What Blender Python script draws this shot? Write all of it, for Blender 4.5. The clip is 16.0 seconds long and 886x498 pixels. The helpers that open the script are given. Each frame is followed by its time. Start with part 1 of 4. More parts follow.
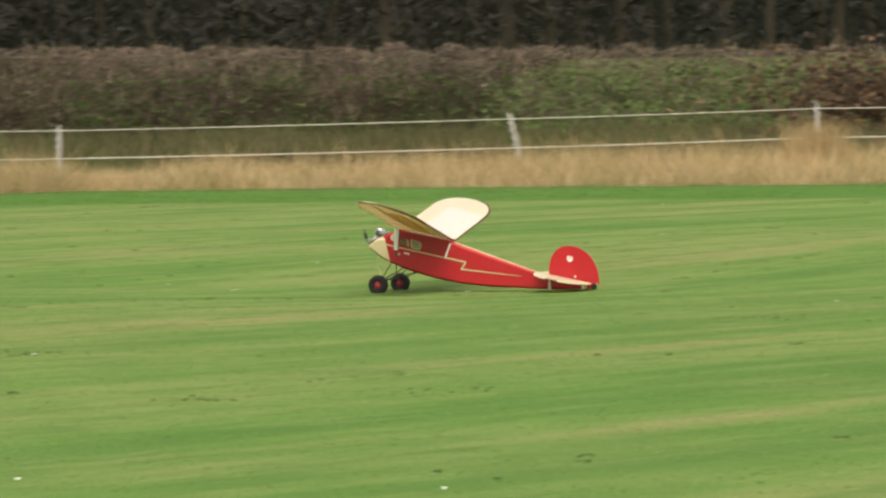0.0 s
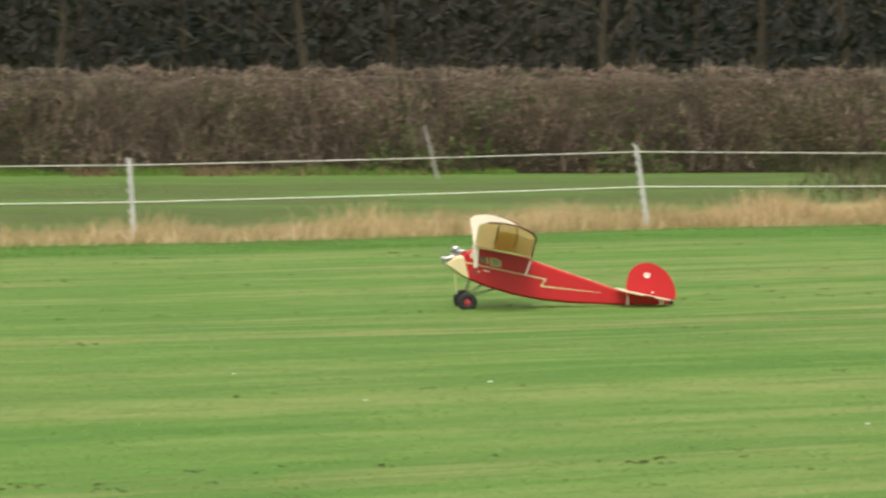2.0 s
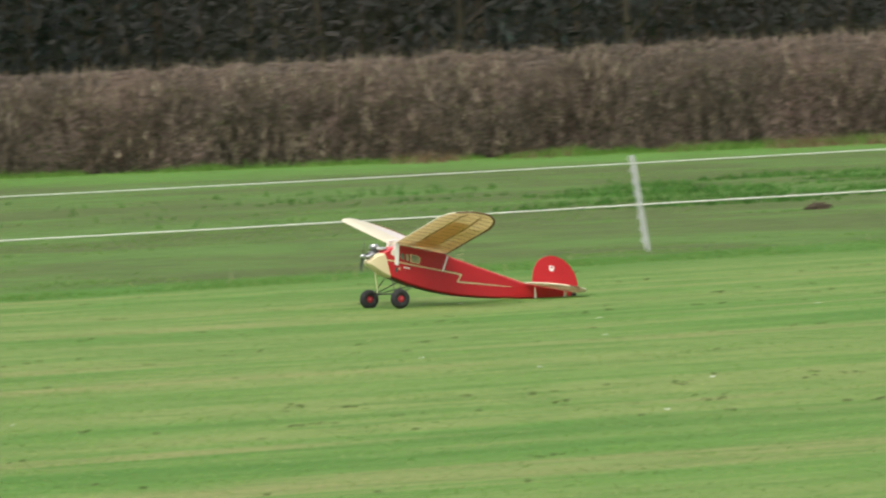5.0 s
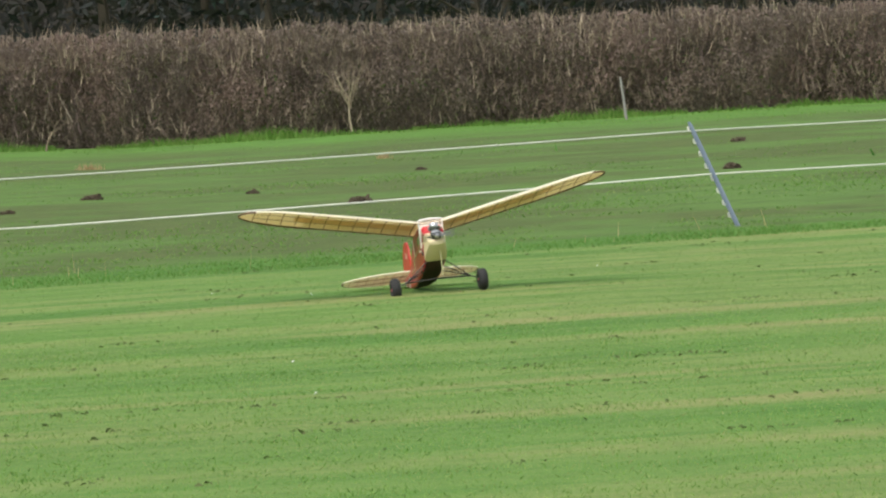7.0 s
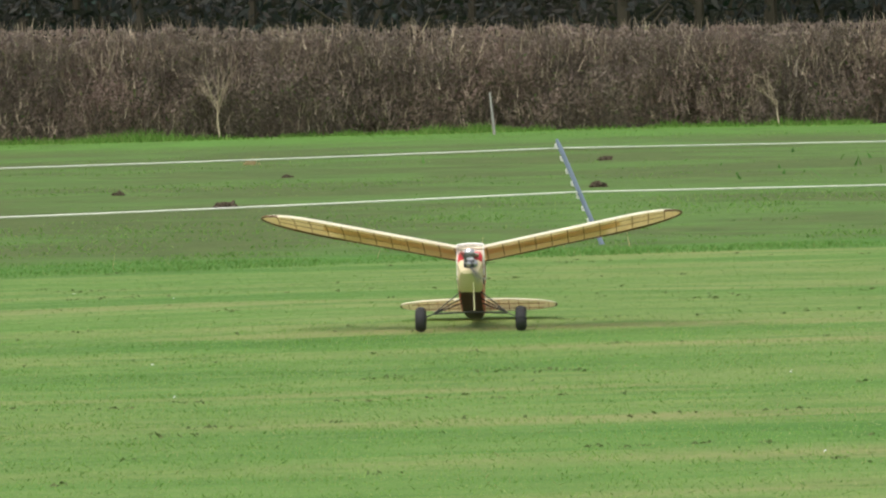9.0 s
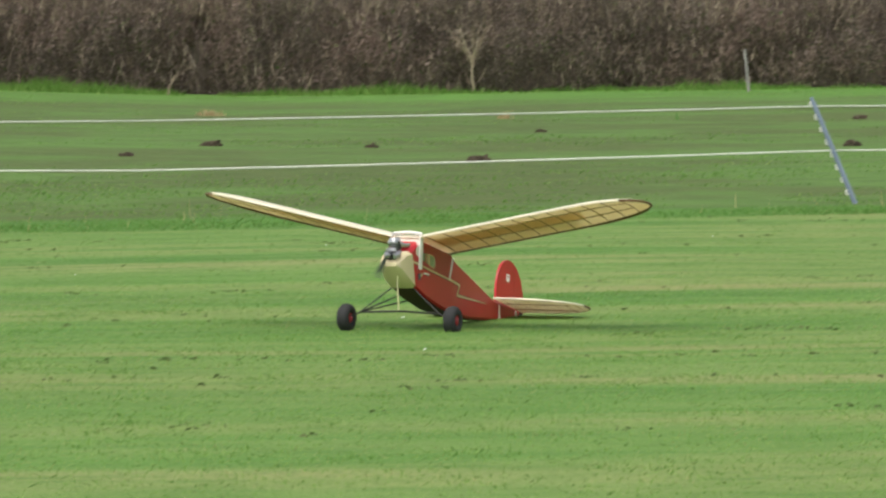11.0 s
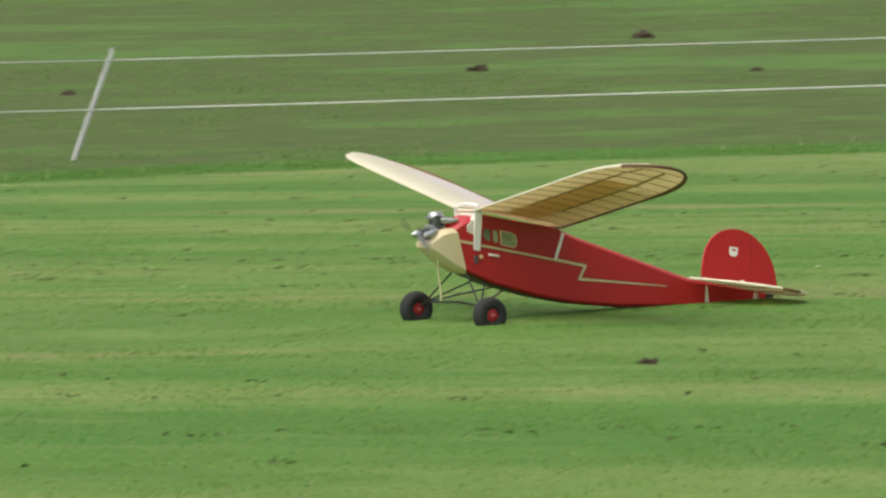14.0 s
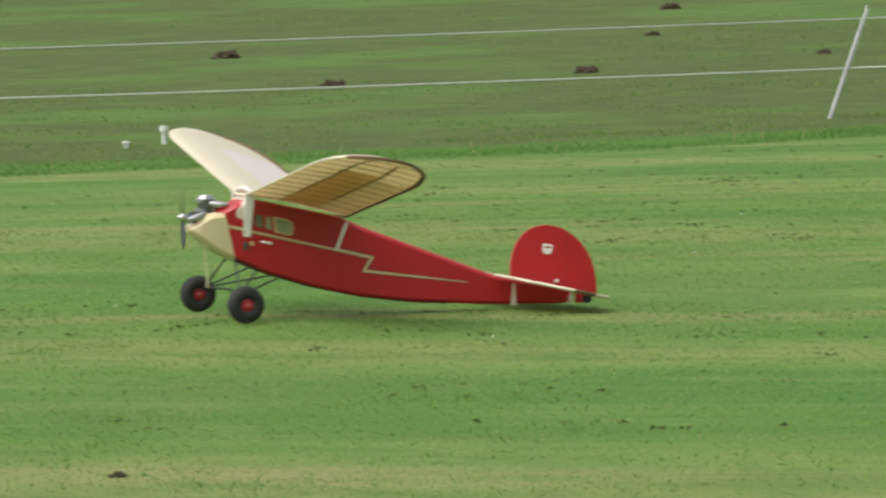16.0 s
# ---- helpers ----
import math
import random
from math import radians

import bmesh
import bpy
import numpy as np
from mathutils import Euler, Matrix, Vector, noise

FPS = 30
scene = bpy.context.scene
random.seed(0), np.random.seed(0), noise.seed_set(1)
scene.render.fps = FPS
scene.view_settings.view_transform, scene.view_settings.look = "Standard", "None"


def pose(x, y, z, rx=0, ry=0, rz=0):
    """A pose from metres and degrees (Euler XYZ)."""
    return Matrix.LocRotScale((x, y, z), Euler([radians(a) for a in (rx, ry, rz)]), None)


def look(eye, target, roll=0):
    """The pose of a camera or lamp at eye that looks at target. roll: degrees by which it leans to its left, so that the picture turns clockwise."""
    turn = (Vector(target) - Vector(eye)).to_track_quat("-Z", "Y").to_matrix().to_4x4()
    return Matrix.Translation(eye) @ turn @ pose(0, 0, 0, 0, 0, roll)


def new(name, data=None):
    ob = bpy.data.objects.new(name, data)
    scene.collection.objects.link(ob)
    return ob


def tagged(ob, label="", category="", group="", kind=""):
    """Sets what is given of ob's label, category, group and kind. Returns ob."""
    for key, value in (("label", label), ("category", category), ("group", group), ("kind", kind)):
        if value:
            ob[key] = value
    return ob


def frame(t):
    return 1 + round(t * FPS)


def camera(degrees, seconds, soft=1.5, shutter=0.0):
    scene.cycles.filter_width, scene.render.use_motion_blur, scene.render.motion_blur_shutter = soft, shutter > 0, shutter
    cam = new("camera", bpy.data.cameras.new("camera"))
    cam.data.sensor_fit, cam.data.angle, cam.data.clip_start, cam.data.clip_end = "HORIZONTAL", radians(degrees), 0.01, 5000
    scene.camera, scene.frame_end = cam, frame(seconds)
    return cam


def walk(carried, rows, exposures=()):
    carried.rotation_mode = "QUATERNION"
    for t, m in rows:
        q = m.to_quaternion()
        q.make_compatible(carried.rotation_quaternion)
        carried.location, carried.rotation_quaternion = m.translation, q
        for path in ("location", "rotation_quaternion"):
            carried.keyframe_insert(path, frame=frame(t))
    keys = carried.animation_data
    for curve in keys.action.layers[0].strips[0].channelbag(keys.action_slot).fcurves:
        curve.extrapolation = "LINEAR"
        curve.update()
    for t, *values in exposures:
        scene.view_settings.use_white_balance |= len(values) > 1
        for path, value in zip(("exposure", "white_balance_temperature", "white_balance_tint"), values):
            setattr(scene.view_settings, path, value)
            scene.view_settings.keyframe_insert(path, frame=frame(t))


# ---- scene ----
FOV = 9.955
EYE = (0.0, 0.0, 1.26)


def aim(pan, tilt, roll):
    """Camera pose at the stand: pan to the left of +y, tilt downwards, degrees."""
    a, b = radians(pan), radians(tilt)
    way = Vector((-math.sin(a) * math.cos(b), math.cos(a) * math.cos(b), -math.sin(b)))
    return look(EYE, Vector(EYE) + way * 30, roll)


CAM = [(0, -0.025, 1.868, -0.78), (0.5, 3.113, 2.003, -0.46), (1, 6.352, 1.754, -0.94), (1.5, 11.726, 1.443, 0.23),
       (2, 14.811, 1.486, -0.34), (2.5, 18.268, 1.616, -1.45), (3, 23.345, 1.630, -2.72), (3.5, 27.196, 1.488, -2.97),
       (3.7, 28.492, 1.377, -3.17), (5.8, 42.196, 1.906, -2.62), (6, 44.096, 1.994, -2.72), (6.5, 46.565, 1.969, -3.21),
       (7, 46.360, 1.763, -3.41), (7.5, 46.127, 2.081, -2.72), (8, 44.958, 2.050, -1.60), (8.2, 44.809, 1.943, -1.50),
       (10.3, 45.608, 1.467, -0.76), (10.5, 46.229, 1.457, -0.65), (11, 47.671, 2.164, -0.62), (11.5, 49.720, 2.508, -1.17),
       (12, 53.052, 2.742, -1.50), (12.5, 55.761, 2.917, -1.34), (13, 60.727, 2.758, -1.47), (13.5, 63.982, 2.470, -1.29),
       (14, 66.649, 2.929, -1.27), (14.5, 69.244, 3.428, -1.09), (15, 70.681, 3.423, -1.38), (15.5, 73.276, 3.321, -1.71),
       (16, 75.185, 3.127, -2.31)]
cam = camera(FOV, 16.0, soft=2.2, shutter=0.32)
walk(cam, [(t, aim(p, d, r)) for t, p, d, r in CAM], exposures=[(0, 0.66, 7550, 8), (1.0, 0.66, 7400, 8), (1.8, 0.80, 7250, 8), (3.5, 0.81, 6950, 8), (6, 0.76, 6550, 8), (11, 0.74, 6550, 8), (13, 0.58, 6700, 7), (16, 0.57, 6700, 7)])

# ---- light: bright overcast sky, weak sun through thin cloud ----
SUN_EL, SUN_AZ = radians(60), radians(168)
world = bpy.data.worlds.new("overcast_sky")
scene.world = world
world.use_nodes = True
wn, wl = world.node_tree.nodes, world.node_tree.links
sky = wn.new("ShaderNodeTexSky")
sky.sky_type, sky.sun_disc, sky.sun_elevation, sky.sun_rotation = "NISHITA", False, SUN_EL, SUN_AZ
sky.dust_density = 4.0
grey = wn.new("ShaderNodeHueSaturation")
grey.inputs["Saturation"].default_value = 0.35
wl.new(sky.outputs[0], grey.inputs["Color"])
wl.new(grey.outputs[0], wn["Background"].inputs["Color"])
wn["Background"].inputs["Strength"].default_value = 0.13
sun = new("sun", bpy.data.lights.new("sun", "SUN"))
sun.data.energy, sun.data.angle, sun.data.color = 0.8, radians(60), (1.0, 0.96, 0.9)
sun.matrix_basis = look((math.sin(SUN_AZ) * math.cos(SUN_EL) * 60, math.cos(SUN_AZ) * math.cos(SUN_EL) * 60, math.sin(SUN_EL) * 60), (0, 0, 0))


# ---- materials ----
class Mat:
    def __init__(self, name, rough=0.6, metal=0.0, spec=0.5):
        self.m = bpy.data.materials.new(name)
        self.m.use_nodes = True
        self.n, self.l = self.m.node_tree.nodes, self.m.node_tree.links
        self.b = self.n["Principled BSDF"]
        self.b.inputs["Roughness"].default_value = rough
        self.b.inputs["Metallic"].default_value = metal
        self.b.inputs["Specular IOR Level"].default_value = spec
        self.co = self.n.new("ShaderNodeTexCoord")

    def noise(self, scale, detail=4.0, rough=0.6, stretch=None):
        t = self.n.new("ShaderNodeTexNoise")
        t.inputs["Scale"].default_value, t.inputs["Detail"].default_value, t.inputs["Roughness"].default_value = scale, detail, rough
        src = self.co.outputs["Object"]
        if stretch:
            mp = self.n.new("ShaderNodeMapping")
            mp.vector_type = "TEXTURE"
            mp.inputs["Scale"].default_value = stretch[:3]
            if len(stretch) > 3:
                mp.inputs["Rotation"].default_value = (0, 0, radians(stretch[3]))
            self.l.new(src, mp.inputs["Vector"])
            src = mp.outputs[0]
        self.l.new(src, t.inputs["Vector"])
        return t.outputs["Fac"]

    def ramp(self, fac, *stops):
        r = self.n.new("ShaderNodeValToRGB")
        el = r.color_ramp.elements
        while len(el) < len(stops):
            el.new(0.5)
        for e, (p, c) in zip(el, stops):
            e.position, e.color = p, (*c, 1) if len(c) == 3 else c
        self.l.new(fac, r.inputs[0])
        return r.outputs[0]

    def mix(self, fac, a, b, how="MIX"):
        x = self.n.new("ShaderNodeMix")
        x.data_type, x.blend_type = "RGBA", how
        for sock, v in ((x.inputs[0], fac), (x.inputs[6], a), (x.inputs[7], b)):
            if hasattr(v, "is_linked"):
                self.l.new(v, sock)
            else:
                sock.default_value = v if isinstance(v, float) else (*v, 1)
        return x.outputs[2]

    def attr(self, name):
        a = self.n.new("ShaderNodeAttribute")
        a.attribute_name = name
        return a.outputs["Fac"]

    def island(self):
        return self.n.new("ShaderNodeNewGeometry").outputs["Random Per Island"]

    def bump(self, h, strength=0.3, dist=0.02):
        x = self.n.new("ShaderNodeBump")
        x.inputs["Strength"].default_value, x.inputs["Distance"].default_value = strength, dist
        self.l.new(h, x.inputs["Height"])
        self.l.new(x.outputs[0], self.b.inputs["Normal"])
        return self

    def color(self, c):
        if hasattr(c, "is_linked"):
            self.l.new(c, self.b.inputs["Base Color"])
        else:
            self.b.inputs["Base Color"].default_value = (*c, 1)
        return self


def worn(name, a, b, scale, rough=0.5, metal=0.0, bump=0.0, spec=0.5):
    m = Mat(name, rough, metal, spec)
    f = m.noise(scale, 5)
    m.color(m.mix(f, a, b))
    if bump:
        m.bump(m.noise(scale * 6, 3), bump, 0.002)
    return m.m


def foliage(name, *stops, rough=0.7, thin=0.25, patch=0.0, patch_color=(0.1, 0.1, 0.1)):
    m = Mat(name, rough, 0, 0.2)
    c = m.ramp(m.island(), *stops)
    if patch:
        k = m.ramp(m.noise(patch, 3), (0.45, (0, 0, 0)), (0.62, (1, 1, 1)))
        c = m.mix(k, c, m.mix(0.65, c, patch_color))
    m.color(c)
    tr = m.n.new("ShaderNodeBsdfTranslucent")
    m.l.new(c, tr.inputs["Color"])
    mx = m.n.new("ShaderNodeMixShader")
    mx.inputs[0].default_value = thin
    m.l.new(m.b.outputs[0], mx.inputs[1])
    m.l.new(tr.outputs[0], mx.inputs[2])
    m.l.new(mx.outputs[0], m.n["Material Output"].inputs["Surface"])
    return m.m


def tissue(name, a, b, thin):
    """Doped tissue covering: cream, lets light through."""
    m = Mat(name, 0.35, 0, 0.4)
    c = m.mix(m.noise(9, 4), a, b)
    m.color(c)
    m.bump(m.noise(60, 3), 0.15, 0.002)
    tr = m.n.new("ShaderNodeBsdfTranslucent")
    m.l.new(c, tr.inputs["Color"])
    mx = m.n.new("ShaderNodeMixShader")
    mx.inputs[0].default_value = thin
    m.l.new(m.b.outputs[0], mx.inputs[1])
    m.l.new(tr.outputs[0], mx.inputs[2])
    m.l.new(mx.outputs[0], m.n["Material Output"].inputs["Surface"])
    return m.m


def ground_material():
    m = Mat("mown_and_grazed_turf", 0.9, 0, 0.15)
    fine = m.noise(26, 5, 0.7)
    mid = m.noise(2.4, 4, 0.6)
    bands = m.noise(0.62, 4, 0.55, (8.0, 1.0, 1.0, 50))
    patches = m.noise(0.28, 4, 0.6)
    thatch = m.noise(0.8, 4, 0.6, (7.0, 1.0, 1.0, 52))
    mown = m.ramp(bands, (0.40, (0.062, 0.17, 0.026)), (0.47, (0.1, 0.215, 0.038)), (0.53, (0.14, 0.235, 0.055)), (0.61, (0.205, 0.258, 0.08)))
    mown = m.mix(m.ramp(patches, (0.45, (0, 0, 0)), (0.62, (0.5, 0.5, 0.5))), mown, (0.165, 0.225, 0.065))
    mown = m.mix(m.ramp(mid, (0.36, (0.45, 0.45, 0.45)), (0.56, (0, 0, 0))), mown, (0.082, 0.175, 0.032))
    mown = m.mix(m.ramp(thatch, (0.56, (0, 0, 0)), (0.65, (0.75, 0.75, 0.75))), mown, (0.265, 0.25, 0.105))
    tufts = m.mix(1.0, m.ramp(m.noise(7, 4, 0.65), (0.56, (0, 0, 0)), (0.70, (0.4, 0.4, 0.4))), m.ramp(m.noise(0.7, 3), (0.42, (0.25, 0.25, 0.25)), (0.6, (1, 1, 1))), "MULTIPLY")
    streak = m.noise(3.2, 4, 0.6, (4.0, 1.0, 1.0, 50))
    mown = m.mix(m.ramp(streak, (0.36, (0.55, 0.55, 0.55)), (0.49, (0, 0, 0))), mown, (0.07, 0.165, 0.028))
    mown = m.mix(m.ramp(streak, (0.53, (0, 0, 0)), (0.66, (0.5, 0.5, 0.5))), mown, (0.18, 0.255, 0.075))
    mown = m.mix(tufts, mown, (0.055, 0.105, 0.025))
    mown = m.mix(m.ramp(fine, (0.34, (0.65, 0.65, 0.65)), (0.5, (0, 0, 0))), mown, (0.07, 0.14, 0.028))
    mown = m.mix(m.ramp(m.noise(60, 3, 0.7), (0.53, (0, 0, 0)), (0.68, (0.7, 0.7, 0.7))), mown, (0.24, 0.29, 0.11))
    graze = m.ramp(mid, (0.3, (0.07, 0.103, 0.028)), (0.52, (0.088, 0.122, 0.036)), (0.72, (0.115, 0.138, 0.047)))
    graze = m.mix(m.ramp(m.noise(5, 4, 0.65), (0.55, (0, 0, 0)), (0.72, (0.6, 0.6, 0.6))), graze, (0.06, 0.085, 0.03))
    lush = m.mix(0.5, m.noise(0.16, 4, 0.6), m.attr("lush"))
    lush = m.ramp(lush, (0.49, (0, 0, 0)), (0.54, (0.65, 0.65, 0.65)))
    graze = m.mix(lush, graze, m.ramp(m.noise(1.5, 4), (0.35, (0.085, 0.18, 0.036)), (0.65, (0.12, 0.225, 0.05))))
    graze = m.mix(m.ramp(m.noise(1.1, 5, 0.7), (0.5, (0, 0, 0)), (0.64, (0.55, 0.55, 0.55))), graze, (0.058, 0.098, 0.026))
    graze = m.mix(m.ramp(m.noise(0.42, 5, 0.7), (0.54, (0, 0, 0)), (0.66, (0.6, 0.6, 0.6))), graze, (0.1, 0.2, 0.04))
    graze = m.mix(m.attr("far"), graze, m.ramp(m.noise(0.9, 4, 0.6), (0.38, (0.085, 0.165, 0.033)), (0.6, (0.11, 0.255, 0.042))))
    strip = m.ramp(m.noise(2.5, 5), (0.3, (0.058, 0.16, 0.026)), (0.7, (0.098, 0.215, 0.038)))
    c = m.mix(m.attr("beyond"), mown, graze)
    c = m.mix(m.attr("strip"), c, strip)
    dry = m.ramp(m.noise(3, 5), (0.3, (0.29, 0.235, 0.105)), (0.7, (0.46, 0.37, 0.19)))
    c = m.mix(m.attr("dry"), c, dry)
    m.color(c)
    m.bump(m.noise(30, 4, 0.7), 0.35, 0.02)
    return m.m


M_GROUND = ground_material()
M_BLADE = foliage("mown_grass_blades", (0.0, (0.11, 0.22, 0.042)), (0.5, (0.15, 0.28, 0.058)), (0.85, (0.2, 0.31, 0.08)), (1.0, (0.34, 0.34, 0.16)), thin=0.5)
M_UPRIGHT = foliage("upright_grass_blades", (0.0, (0.16, 0.32, 0.06)), (0.45, (0.23, 0.42, 0.09)), (0.8, (0.32, 0.46, 0.14)), (1.0, (0.45, 0.44, 0.22)), thin=0.6)
M_LONG = foliage("uncut_green_grass", (0.0, (0.1, 0.225, 0.042)), (0.6, (0.14, 0.285, 0.06)), (1.0, (0.24, 0.32, 0.11)), thin=0.4)
M_PASTURE = foliage("grazed_grass_tussocks", (0.0, (0.12, 0.24, 0.05)), (0.6, (0.16, 0.31, 0.065)), (1.0, (0.24, 0.31, 0.11)), thin=0.6)
M_DRY = foliage("dead_tan_grass", (0.0, (0.4, 0.3, 0.15)), (0.5, (0.63, 0.475, 0.275)), (1.0, (0.78, 0.61, 0.4)), patch=0.9, patch_color=(0.36, 0.3, 0.14), thin=0.4)
M_HEDGE = foliage("hawthorn_hedge_twigs", (0.0, (0.155, 0.122, 0.105)), (0.35, (0.22, 0.175, 0.147)), (0.65, (0.27, 0.218, 0.177)), (0.92, (0.36, 0.29, 0.235)), (1.0, (0.29, 0.28, 0.17)), patch=0.35, patch_color=(0.36, 0.26, 0.22), thin=0.55)
M_OLIVE = foliage("olive_hedge_leaves", (0.0, (0.085, 0.09, 0.042)), (0.5, (0.125, 0.13, 0.06)), (0.85, (0.175, 0.17, 0.085)), (1.0, (0.12, 0.18, 0.06)), patch=0.5, patch_color=(0.12, 0.2, 0.06), thin=0.5)
M_SHOOT = foliage("mauve_brown_upright_shoots", (0.0, (0.12, 0.09, 0.078)), (0.5, (0.19, 0.145, 0.12)), (0.88, (0.27, 0.215, 0.17)), (1.0, (0.46, 0.39, 0.31)), thin=0.3)
M_THORN = foliage("dark_thorn_twigs", (0.0, (0.05, 0.038, 0.03)), (0.6, (0.1, 0.07, 0.05)), (1.0, (0.24, 0.15, 0.09)), thin=0.2)
M_FRINGE = foliage("bright_grass_at_hedge_foot", (0.0, (0.11, 0.23, 0.04)), (0.6, (0.16, 0.31, 0.06)), (1.0, (0.25, 0.34, 0.1)), thin=0.5)
M_TUFT = foliage("dark_grass_tufts", (0.0, (0.11, 0.23, 0.045)), (0.6, (0.165, 0.32, 0.065)), (1.0, (0.27, 0.4, 0.11)), thin=0.6)
M_TWIG = foliage("pale_cut_hedge_twigs", (0.0, (0.2, 0.15, 0.11)), (0.6, (0.32, 0.25, 0.18)), (1.0, (0.55, 0.46, 0.33)), thin=0.0)
M_CORE = worn("hedge_core_gap_shade", (0.1, 0.084, 0.066), (0.16, 0.135, 0.105), 3.0, 0.9, spec=0.1)
M_DEPTH = worn("painted_wood_gloom", (0.012, 0.014, 0.011), (0.03, 0.03, 0.022), 0.6, 0.95, spec=0.05)
M_BRACKEN = foliage("dead_bracken", (0.0, (0.14, 0.085, 0.05)), (0.6, (0.21, 0.135, 0.08)), (1.0, (0.26, 0.2, 0.12)), thin=0.3)
M_ROUGH = foliage("rank_olive_grass", (0.0, (0.075, 0.08, 0.04)), (0.5, (0.12, 0.11, 0.06)), (0.8, (0.17, 0.13, 0.085)), (1.0, (0.26, 0.2, 0.13)), thin=0.4, patch=0.25, patch_color=(0.08, 0.15, 0.04))
M_WEED = foliage("bright_nettles", (0.0, (0.06, 0.16, 0.03)), (0.6, (0.09, 0.23, 0.045)), (1.0, (0.15, 0.26, 0.07)), thin=0.4)
M_BRAMBLE = foliage("bramble_leaves", (0.0, (0.08, 0.11, 0.04)), (0.6, (0.115, 0.16, 0.055)), (1.0, (0.17, 0.17, 0.08)), thin=0.5)
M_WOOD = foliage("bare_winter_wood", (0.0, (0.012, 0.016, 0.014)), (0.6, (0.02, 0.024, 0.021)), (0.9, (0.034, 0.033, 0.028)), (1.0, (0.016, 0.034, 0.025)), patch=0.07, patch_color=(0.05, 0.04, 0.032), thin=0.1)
M_TRUNK = worn("dark_tree_bark", (0.03, 0.027, 0.02), (0.09, 0.075, 0.055), 2.0, 0.95, bump=0.3, spec=0.1)
M_SOIL = worn("fresh_molehill_soil", (0.042, 0.034, 0.024), (0.11, 0.086, 0.06), 14.0, 0.95, bump=0.6, spec=0.1)
M_CLIP = foliage("dark_grass_clippings", (0.0, (0.085, 0.115, 0.04)), (0.7, (0.12, 0.17, 0.055)), (1.0, (0.17, 0.19, 0.08)))
M_RED = worn("red_doped_covering", (0.46, 0.012, 0.02), (0.54, 0.018, 0.027), 7.0, 0.32, bump=0.05)
M_DKRED = worn("dark_red_trim_and_wing_shade", (0.34, 0.010, 0.014), (0.42, 0.016, 0.018), 7.0, 0.35)
M_BELLY = worn("maroon_belly_shade", (0.03, 0.006, 0.008), (0.05, 0.01, 0.011), 9.0, 0.5)
M_CREAM = worn("cream_painted_cowl", (0.66, 0.55, 0.32), (0.74, 0.63, 0.40), 8.0, 0.38)
M_LE = worn("pale_cream_leading_edge", (0.74, 0.65, 0.47), (0.82, 0.74, 0.57), 10.0, 0.45)
M_STRIPE = worn("cream_trim_tape", (0.60, 0.44, 0.22), (0.70, 0.55, 0.32), 10.0, 0.5)
M_EDGE = worn("dark_outline_trim", (0.09, 0.03, 0.015), (0.13, 0.045, 0.02), 10.0, 0.5)
M_TOP = tissue("cream_tissue_upper_covering", (0.92, 0.85, 0.66), (0.96, 0.91, 0.78), 0.4)
M_PINK = tissue("pale_pinkish_tissue_panel", (0.93, 0.84, 0.80), (0.96, 0.91, 0.89), 0.35)
M_TAILSKIN = tissue("cream_tissue_tail_covering", (0.9, 0.8, 0.58), (0.94, 0.87, 0.7), 0.45)
M_BOT = tissue("amber_tissue_lower_covering", (0.90, 0.70, 0.40), (0.95, 0.83, 0.58), 0.62)
M_SHEET = tissue("orange_wood_sheeting", (0.86, 0.60, 0.33), (0.92, 0.70, 0.44), 0.6)
M_BALSA = worn("balsa_ribs", (0.36, 0.2, 0.08), (0.46, 0.28, 0.13), 12.0, 0.7)
M_WINGEDGE = worn("brown_wing_edging", (0.11, 0.05, 0.015), (0.16, 0.075, 0.025), 12.0, 0.55)
M_RUBBER = worn("black_foam_rubber_tyre", (0.012, 0.012, 0.013), (0.03, 0.03, 0.03), 25.0, 0.8, bump=0.2)
M_HUB = worn("red_plastic_wheel_hub", (0.34, 0.012, 0.02), (0.44, 0.02, 0.03), 20.0, 0.4)
M_HUBCAP = worn("pale_red_hub_cap", (0.5, 0.08, 0.1), (0.6, 0.14, 0.16), 20.0, 0.3)
M_STEEL = worn("dark_steel_wire", (0.02, 0.02, 0.02), (0.05, 0.048, 0.045), 30.0, 0.5, 0.2)
M_ALU = worn("cast_aluminium_engine", (0.42, 0.42, 0.44), (0.68, 0.68, 0.7), 30.0, 0.28, 0.9)
M_DARKMET = worn("dark_engine_fins", (0.04, 0.04, 0.042), (0.12, 0.12, 0.125), 40.0, 0.45, 0.6)
M_PROP = worn("dark_grey_nylon_propeller", (0.06, 0.065, 0.06), (0.1, 0.105, 0.1), 15.0, 0.35)
M_WHITE = worn("white_rubber_bands", (0.8, 0.77, 0.72), (0.88, 0.86, 0.82), 20.0, 0.6)
# opaque panes: noise paints the dark view-through and pale reflections
M_PANE = worn("celluloid_pale_painted_reflections", (0.03, 0.045, 0.02), (0.62, 0.66, 0.4), 22.0, 0.08)
M_DARKPANE = worn("celluloid_dark_painted_reflections", (0.02, 0.02, 0.015), (0.3, 0.32, 0.2), 30.0, 0.08)
M_SCREEN = worn("milky_celluloid_windscreen", (0.55, 0.42, 0.36), (0.85, 0.8, 0.7), 14.0, 0.12)
M_TUBE = worn("yellowed_silicone_tube", (0.6, 0.55, 0.3), (0.7, 0.65, 0.4), 30.0, 0.4)
M_POST_W = worn("weathered_white_plastic_post", (0.42, 0.42, 0.42), (0.62, 0.62, 0.62), 6.0, 0.6)
